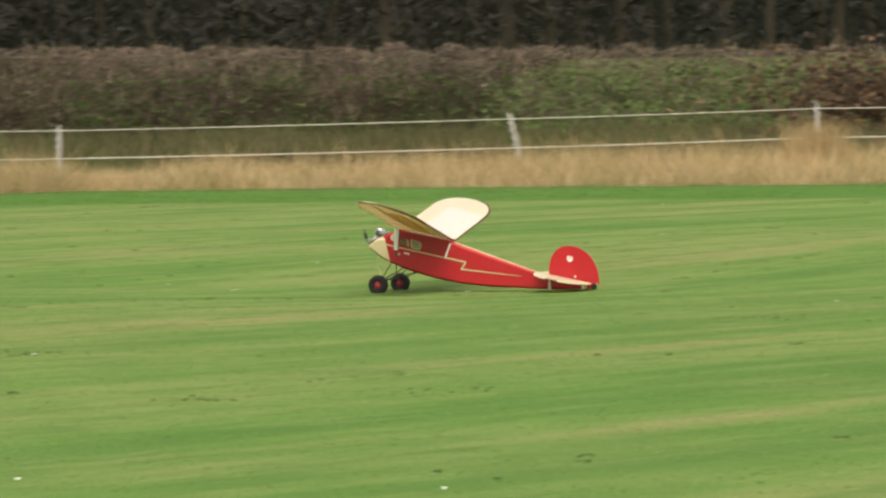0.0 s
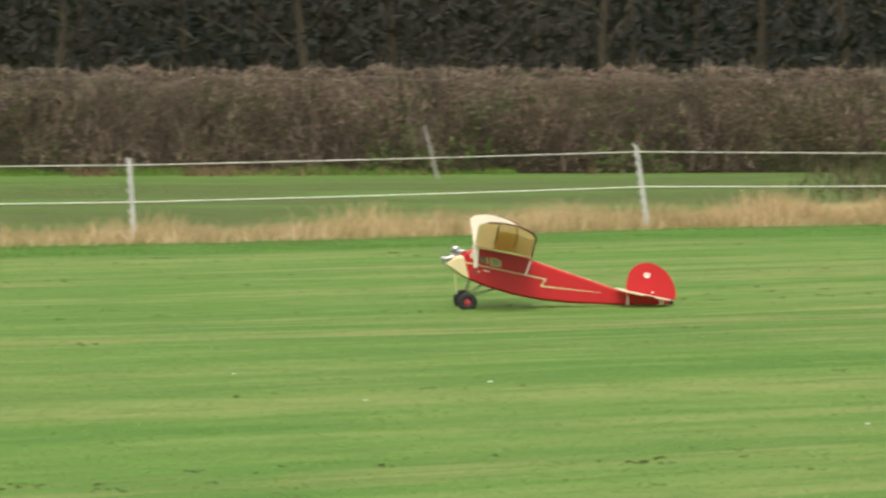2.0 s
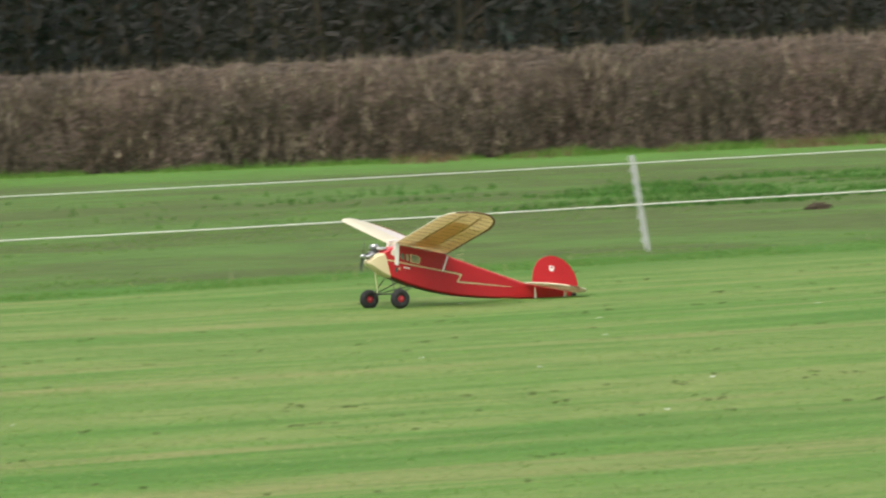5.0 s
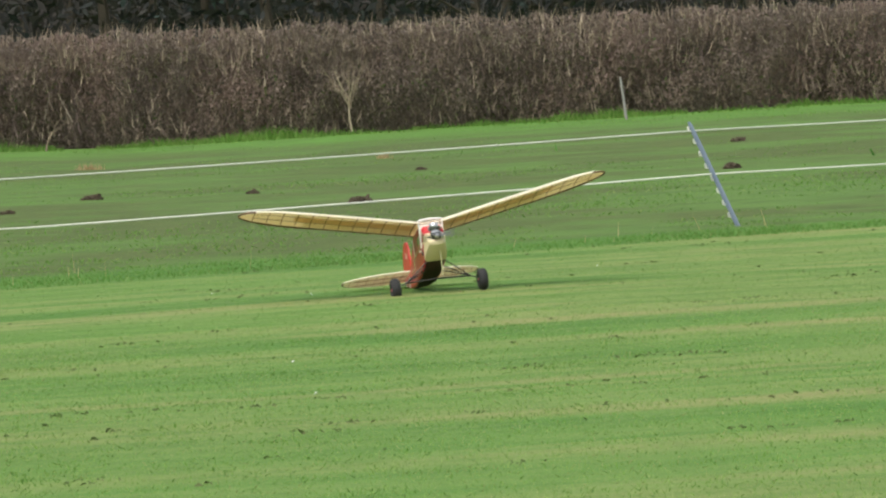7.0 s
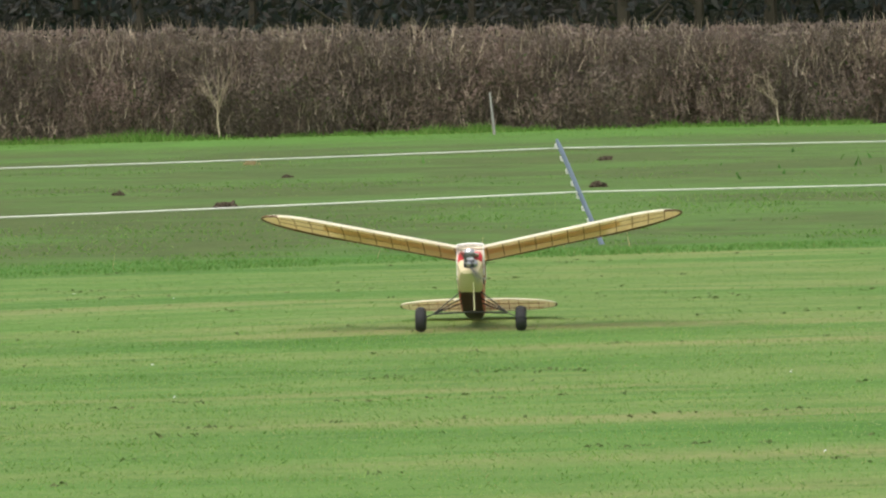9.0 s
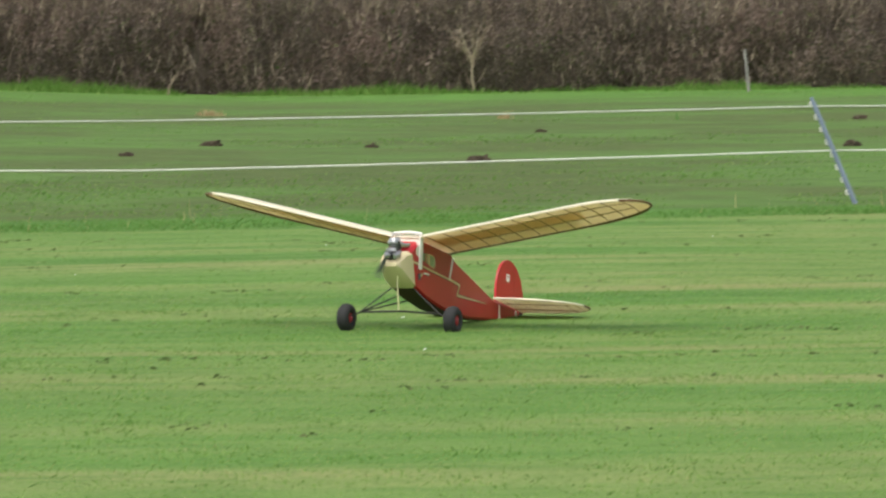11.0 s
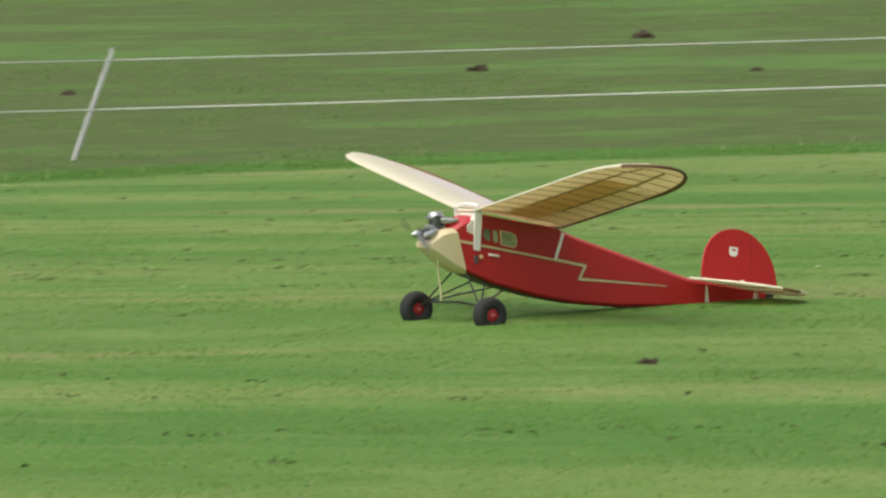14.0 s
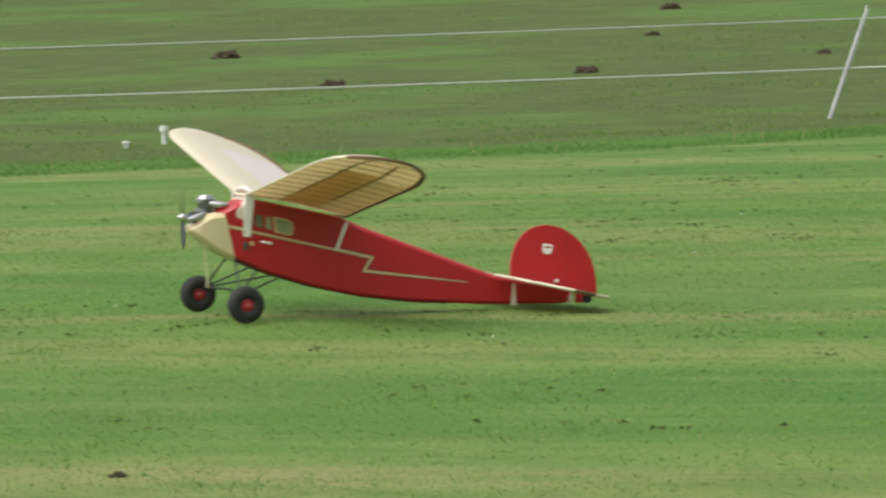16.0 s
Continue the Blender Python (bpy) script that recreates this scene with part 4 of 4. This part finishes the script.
def engine():
    bm = bmesh.new()
    box(bm, (0.03, -0.022, 0.35), (0.095, 0.022, 0.385), 0.006)
    ob = part("engine", bm, M_ALU, plane, "bare metal model engine with finned cylinder")
    bm = bmesh.new()
    box(bm, (0.036, -0.03, 0.33), (0.112, 0.03, 0.372), 0.008)
    tube(bm, [(0.1, 0, 0.35), (0.128, 0, 0.352)], [0.024, 0.016], 14)
    part("crankcase", bm, M_DARKMET, ob, "dark grey crankcase in the open cowl")
    for sd in (1, -1):
        for p, q in (((0.09, sd * 0.022, 0.372), (0.09, sd * 0.022, 0.382)), ((0.11, sd * 0.02, 0.358), (0.118, sd * 0.02, 0.358))):
            bm = bmesh.new()
            tube(bm, [p, q], 0.005, 8)
            part("bolt", bm, M_ALU, ob)
    for k in range(7):
        bm = bmesh.new()
        z = 0.372 + k * 0.0068
        bmesh.ops.create_cone(bm, cap_ends=True, segments=20, radius1=0.029, radius2=0.029, depth=0.004, matrix=pose(0.06, 0, z))
        part("cooling_fin", bm, M_DARKMET, ob)
    bm = bmesh.new()
    bmesh.ops.create_cone(bm, cap_ends=True, segments=20, radius1=0.02, radius2=0.02, depth=0.055, matrix=pose(0.06, 0, 0.392))
    bmesh.ops.create_cone(bm, cap_ends=True, segments=20, radius1=0.03, radius2=0.024, depth=0.012, matrix=pose(0.06, 0, 0.424))
    part("cylinder_head", bm, M_ALU, ob)
    bm = bmesh.new()
    tube(bm, [(0.05, 0.02, 0.4), (0.02, 0.04, 0.395), (-0.01, 0.045, 0.4)], [0.012, 0.01, 0.006], 8)
    box(bm, (0.0, -0.03, 0.385), (0.034, 0.026, 0.408), 0.004)
    box(bm, (0.028, -0.024, 0.404), (0.09, 0.024, 0.416), 0.004)
    part("carburettor", bm, M_ALU, ob)
    bm = bmesh.new()
    tube(bm, [(0.075, 0.03, 0.365), (0.1, 0.036, 0.355), (0.135, 0.034, 0.345)], [0.011, 0.013, 0.009], 10)
    part("exhaust", bm, M_ALU, ob, "polished exhaust stub")
    bm = bmesh.new()
    tube(bm, [(0.09, 0, 0.353), (0.135, 0, 0.353)], 0.011, 12)
    part("crankshaft", bm, M_ALU, ob)
    bm = bmesh.new()
    tube(bm, [(0.07, 0.02, 0.27), (0.068, 0.02, 0.2), (0.06, 0.022, 0.13), (0.062, 0.022, 0.1)], 0.0035)
    part("overflow_tube", bm, M_TUBE, plane, "thin yellowish tube hanging from the cowl")


def propeller():
    bm = bmesh.new()
    for s in (1, -1):
        rings = []
        for k in np.linspace(0, 1, 9):
            r = 0.008 + 0.107 * k
            ch = 0.006 + 0.006 * math.sin(min(k * 1.25, 1) * math.pi * 0.75) - 0.005 * max(0, k - 0.8) / 0.2
            tw = radians(50 - 35 * k)
            c, t = math.cos(tw) * ch, math.sin(tw) * ch
            rings.append([(t * s, c, s * r), (0.0025, 0, s * r), (-t * s, -c, s * r), (-0.0025, 0, s * r)])
        loft(bm, rings)
    ob = part("propeller", bm, M_PROP, plane, "dark two-bladed nylon propeller", pose(0.146, 0, 0.353))
    bm = bmesh.new()
    tube(bm, [(-0.006, 0, 0), (0.004, 0, 0), (0.012, 0, 0), (0.02, 0, 0)], [0.014, 0.014, 0.008, 0.003], 12)
    part("prop_nut", bm, M_ALU, ob)
    return ob


def wing_place(y):
    """Leading edge, trailing edge and height of the chord's datum at a station of the half span."""
    k = max(0.0, (y - 0.82) / (HALF_SPAN - 0.82))
    lead = -0.075 - 0.205 * (1 - math.sqrt(max(0.0, 1 - k ** 2.2)))
    k = max(0.0, (y - 0.72) / (HALF_SPAN - 0.72))
    trail = -0.282 - 0.178 * math.sqrt(max(0.0, 1 - k ** 2.2))
    return lead, trail, 0.387 + max(0, y - 0.05) * 0.199


HALF_SPAN = 1.132


def wing_point(y, s, up, off=0.0):
    """s: 0 at the leading edge to 1 at the trailing edge."""
    lead, trail, z = wing_place(abs(y))
    chord = lead - trail
    x = lead - chord * s
    shape = (0.2969 * math.sqrt(s) - 0.126 * s - 0.3516 * s * s + 0.2843 * s ** 3 - 0.1036 * s ** 4)
    shape *= math.sqrt(s / (s + 0.03))
    t = 0.76 * chord * shape if up else 0.022 * chord * math.sin(math.pi * s)
    return (x + 0.026 * y, y, z + (x + 0.268) * 0.215 + t + off)


def wings():
    stations = [0.0, 0.05, 0.2, 0.35, 0.5, 0.62, 0.7, 0.78, 0.85, 0.91, 0.96, 1.0, 1.04, 1.07, 1.095, 1.115, 1.127, 1.1345]
    stations = [y if y < 0.86 else 0.86 + (y - 0.86) * (HALF_SPAN - 0.8605) / 0.2745 for y in stations]
    cuts = [0, 0.02, 0.06, 0.12, 0.2, 0.3, 0.42, 0.55, 0.68, 0.8, 0.9, 1.0]
    for s in (1, -1):
        panel = None
        for up, mat, nm, lab in ((True, M_TOP, "upper_covering", "cream tissue upper wing covering"), (False, M_BOT, "lower_covering", "amber translucent lower wing covering")):
            bm = bmesh.new()
            rows = [[bm.verts.new(wing_point(s * y, k, up)) for k in cuts] for y in stations]
            for a, b in zip(rows, rows[1:]):
                for i in range(len(cuts) - 1):
                    bm.faces.new((a[i], a[i + 1], b[i + 1], b[i]))
            ob = part("wing" if up else nm, bm, mat, panel or plane, lab)
            if up:
                panel = ob
        for y in np.arange(0.085, 1.065, 0.087):
            bm = bmesh.new()
            loft(bm, [[(*wing_point(s * (y + dy), k, False, -0.0012)[:1], s * (y + dy), wing_point(s * (y + dy), k, False, -0.0012)[2]) for dy in (-0.0028, 0.0028)]
                      + [(wing_point(s * y, k, True)[0], s * (y + dy), max(wing_point(s * y, k, True)[2] - 0.007, wing_point(s * y, k, False)[2] + 0.0005)) for dy in (0.0028, -0.0028)] for k in (0.015, 0.08, 0.2, 0.4, 0.6, 0.8, 0.97)])
            part("rib", bm, M_BALSA, panel)
        for k in (0.33, 0.68):
            bm = bmesh.new()
            loft(bm, [[tuple(Vector(wing_point(s * y, k + dk, False, o))) for dk, o in ((-0.012, -0.0016), (0.012, -0.0016), (0.012, 0.006), (-0.012, 0.006))] for y in (0.0, 0.3, 0.6, 0.8, 0.93, 0.99, 1.045)])
            part("spar", bm, M_BALSA, panel)
        bm = bmesh.new()
        rows = [[bm.verts.new(wing_point(s * y, k, False, -0.0008)) for k in (0.335, 0.45, 0.56, 0.675)] for y in (0.07, 0.25, 0.45, 0.65, 0.8)]
        for a, b in zip(rows, rows[1:]):
            for i in range(3):
                bm.faces.new((a[i], a[i + 1], b[i + 1], b[i]))
        part("centre_sheeting", bm, M_SHEET, panel, "darker orange wood sheeting between the spars")
        bm = bmesh.new()
        rows = [[bm.verts.new(wing_point(s * y, k, True, 0.0012)) for k in (0.36, 0.45, 0.55, 0.68, 0.8, 0.9, 0.975)] for y in (0.075, 0.2, 0.35, 0.5, 0.62, 0.74)]
        for a, b in zip(rows, rows[1:]):
            for i in range(6):
                bm.faces.new((a[i], a[i + 1], b[i + 1], b[i]))
        part("upper_panel", bm, M_PINK, panel, "pale pinkish white tissue panel")
        for k, nm in ((0.0, "leading_edge"), (1.0, "trailing_edge")):
            bm = bmesh.new()
            pts = [wing_point(s * y, k, False) for y in stations]
            tube(bm, pts, 0.004 if k == 0 else 0.0058, 8)
            part(nm, bm, M_LE if k == 0 else M_WINGEDGE, panel, "cream leading edge" if k == 0 else "dark brown trailing edge")
        bm = bmesh.new()
        tip = [wing_point(s * y, 1.0, False) for y in stations[5:]] + [wing_point(s * y, 0.0, False) for y in reversed(stations[12:])]
        tube(bm, tip, [0.0062 + 0.0028 * math.sin(math.pi * min(1, i / 9)) for i in range(len(tip))], 6)
        part("tip_bow", bm, M_WINGEDGE, panel, "dark brown rounded wing tip bow")


def tail():
    def stab_z(x):
        return 0.117 - (-1.05 - x) * 0.22
    for s in (1, -1):
        pts = []
        for k in np.linspace(0, math.pi, 15):
            pts.append((-1.235 + 0.185 * math.cos(k) * (1 if k < 1.57 else 0.95), 0.02 + 0.415 * math.sin(k) ** 0.8))
        bm = bmesh.new()
        loft(bm, [[(x, s * y, stab_z(x) - 0.004) for x, y in pts], [(x, s * y, stab_z(x) + 0.004) for x, y in pts]])
        ob = part("tailplane", bm, M_TAILSKIN, plane, "cream tissue covered tailplane half")
        bm = bmesh.new()
        tube(bm, [(x, s * y, stab_z(x)) for x, y in pts[:14]], 0.0056)
        part("tailplane_edge", bm, M_LE, ob)
        bm = bmesh.new()
        tube(bm, [(x, s * y, stab_z(x)) for x, y in pts[6:9]], 0.0058)
        part("tip_bow", bm, M_WINGEDGE, ob)
        for y in np.arange(0.06, 0.42, 0.055):
            w = 0.17 * math.sqrt(max(0.02, 1 - (y / 0.435) ** 2.4))
            bm = bmesh.new()
            tube(bm, [(-1.235 + w, s * y, stab_z(-1.235 + w) - 0.0032), (-1.235 - w, s * y, stab_z(-1.235 - w) - 0.0032)], 0.0022, 5)
            part("rib", bm, M_BALSA, ob)
        for x, ext in ((-1.17, 0.37), (-1.31, 0.36)):
            bm = bmesh.new()
            tube(bm, [(x, s * 0.02, stab_z(x) - 0.0045), (x, s * ext, stab_z(x) - 0.0045)], 0.0035, 5)
            part("spar", bm, M_BALSA, ob)
    out = []
    for k in np.linspace(0, math.pi, 25):
        x = -1.286 + 0.172 * math.cos(k)
        out.append((x, stab_z(x) + 0.225 * math.sin(k) ** 0.8))
    hinge = -1.339
    crest = (hinge, stab_z(hinge) + 0.225 * math.sin(math.acos((hinge + 1.286) / 0.172)) ** 0.8)
    fin = [p for p in out if p[0] > hinge + 0.003] + [crest, (hinge, stab_z(hinge))]
    bm = bmesh.new()
    plate(bm, fin, 1, -0.005, 0.005)
    part("fin", bm, M_RED, plane, "red rounded fin")
    rud = [(hinge - 0.0004, stab_z(hinge) - 0.002), (hinge - 0.0004, crest[1] - 0.0005)] + [p for p in out if p[0] < hinge - 0.003] + [(-1.44, 0.045), (-1.405, 0.004), (-1.374, 0.004), (-1.374, stab_z(-1.374) - 0.006)]
    bm = bmesh.new()
    plate(bm, rud, 1, -0.0045, 0.0045)
    part("rudder", bm, M_RED, plane, "red rudder behind the fin")
    bm = bmesh.new()
    box(bm, (hinge - 0.0016, -0.0056, stab_z(hinge) + 0.004), (hinge + 0.0012, 0.0056, crest[1] - 0.004))
    part("hinge_strip", bm, M_DKRED, plane)
    for s in (1, -1):
        bm = bmesh.new()
        plate(bm, [(-1.239, 0.204), (-1.243, 0.228), (-1.281, 0.22), (-1.277, 0.194), (-1.266, 0.186), (-1.247, 0.19)], 1, s * 0.0052, s * 0.0072)
        fin_badge = part("badge", bm, M_WHITE, plane, "small white badge with red marking")
        bm = bmesh.new()
        plate(bm, [(-1.251, 0.211), (-1.254, 0.218), (-1.272, 0.213), (-1.268, 0.207)], 1, s * 0.0073, s * 0.0081)
        part("badge_mark", bm, M_DKRED, fin_badge)
        bm = bmesh.new()
        box(bm, (-1.302, s * 0.009 - 0.004, 0.082), (-1.288, s * 0.009 + 0.004, 0.094), 0.001)
        part("control_horn", bm, M_WHITE, plane)
    bm = bmesh.new()
    lathe_y(bm, [(-0.006, 0.008), (-0.006, 0.019), (0.006, 0.019), (0.006, 0.008)], 16)
    part("tail_wheel", bm, M_RUBBER, plane, "small black tail wheel", pose(-1.42, 0, 0.02))


def gear():
    for s in (1, -1):
        for name_, top in (("front_leg", (-0.035, s * 0.045, 0.205)), ("rear_leg", (-0.21, s * 0.045, 0.134)), ("middle_leg", (-0.12, s * 0.045, 0.164))):
            bm = bmesh.new()
            tube(bm, [top, (0.0, s * 0.2, 0.083), (0.0, s * AXLE_Y, AXLE_Z)], 0.0034)
            part(name_, bm, M_STEEL, plane, "dark steel undercarriage wire")
    bm = bmesh.new()
    tube(bm, [(-0.01, -0.2, 0.083), (-0.03, 0, 0.09), (-0.01, 0.2, 0.083)], 0.0048)
    part("spreader_bar", bm, M_STEEL, plane, "dark steel spreader bar between the wheels")


def wheel(s):
    bm = bmesh.new()
    lathe_y(bm, [(-0.028, 0.003), (-0.026, 0.008), (0.026, 0.008), (0.028, 0.003)], 16)
    hub = part("wheel", bm, M_HUBCAP, plane, "black balloon wheel with red hub", pose(0, s * AXLE_Y, AXLE_Z))
    bm = bmesh.new()
    prof = [(0.029 * math.sin(a) * (1 + 0.1 * abs(math.cos(a))), 0.0425 + 0.0245 * math.cos(a)) for a in np.linspace(-2.6, 2.6, 17)]
    lathe_y(bm, prof, 32)
    part("tyre", bm, M_RUBBER, hub, "black foam rubber tyre")
    bm = bmesh.new()
    lathe_y(bm, [(-0.022, 0.006), (-0.02, 0.022), (-0.014, 0.0285), (0.014, 0.0285), (0.02, 0.022), (0.022, 0.006)], 24)
    for k in range(5):
        a = 2 * math.pi * k / 5
        box(bm, (math.cos(a) * 0.018 - 0.003, -0.0225, math.sin(a) * 0.018 - 0.003), (math.cos(a) * 0.018 + 0.003, 0.0225, math.sin(a) * 0.018 + 0.003))
    part("rim", bm, M_HUB, hub, "red plastic rim")
    return hub


fuselage()
engine()
prop = propeller()
wings()
tail()
gear()
wheel_port, wheel_starboard = wheel(1), wheel(-1)

# seconds, x, y, height, heading, nose up, left side up
RUN = [(0, -0.35, 34.30, -0.144, 164.5, -0.58, 0.77), (0.5, -2.30, 34.97, -0.077, 172.5, 1.69, -0.06), (1, -4.40, 34.97, -0.045, 184.0, -0.25, 0.09),
       (1.5, -6.71, 34.56, -0.044, 191.8, -0.40, 0.22), (2, -8.80, 33.87, -0.060, 198.0, -0.61, -0.21), (2.5, -11.29, 32.71, -0.073, 209.8, -0.40, 1.36),
       (3, -13.42, 31.60, -0.031, 219.5, 1.24, -0.03), (3.5, -15.39, 30.37, 0.016, 221.9, 1.09, -0.12), (3.7, -16.13, 29.94, 0.021, 223.2, 0.64, 1.11),
       (5.8, -22.46, 24.69, 0.005, 274.2, 1.12, 0.9), (6, -22.63, 23.55, 0.030, 289.0, 1.46, 1.1), (6.5, -22.60, 21.77, 0.057, 312.7, -0.58, 3.4),
       (7, -22.31, 21.23, 0.046, 324.8, 0.47, 3.2), (7.5, -21.37, 20.70, 0.038, 329.7, 0.13, 0.7), (8, -20.51, 20.37, 0.026, 324.3, -0.27, 2.3),
       (8.2, -20.16, 20.20, 0.030, 321.3, -0.41, 0.08), (10.5, -17.78, 16.85, -0.004, 299.4, 0.70, -0.51), (11, -17.42, 15.59, 0.001, 293.9, 0.85, -0.76),
       (11.5, -17.17, 14.05, -0.001, 290.2, 0.72, 0.75), (12, -17.17, 12.67, 0.012, 286.1, 0.52, 0.45), (12.5, -17.27, 11.22, 0.030, 282.2, 0.30, 0.48),
       (13, -17.19, 9.87, 0.031, 279.8, -0.47, -1.16), (13.5, -17.27, 8.61, 0.019, 277.4, -0.82, -0.48), (14, -17.34, 7.52, 0.003, 277.2, -0.75, -0.06),
       (14.5, -17.45, 6.49, -0.010, 277.9, -0.74, -0.60), (15, -17.59, 5.71, -0.004, 277.5, 0.80, -1.40), (15.5, -17.75, 5.01, 0.027, 277.7, 1.95, -1.85),
       (16, -17.81, 3.88, 0.062, 276.2, 1.90, -1.65)]


def motions():
    walk(plane, [(t, pose(x, y, z, bank, -nose, head)) for t, x, y, z, head, nose, bank in RUN])
    steps = [i / FPS for i in range(16 * FPS + 1)]
    walk(prop, [(t, pose(0.146, 0, 0.353, -56 + 83 * i)) for i, t in enumerate(steps)])
    for ob, s in ((wheel_port, 1), (wheel_starboard, -1)):
        walk(ob, [(t, pose(0, s * AXLE_Y, AXLE_Z) @ Matrix.Rotation(radians(77 * i), 4, "Y")) for i, t in enumerate(steps)])



motions()
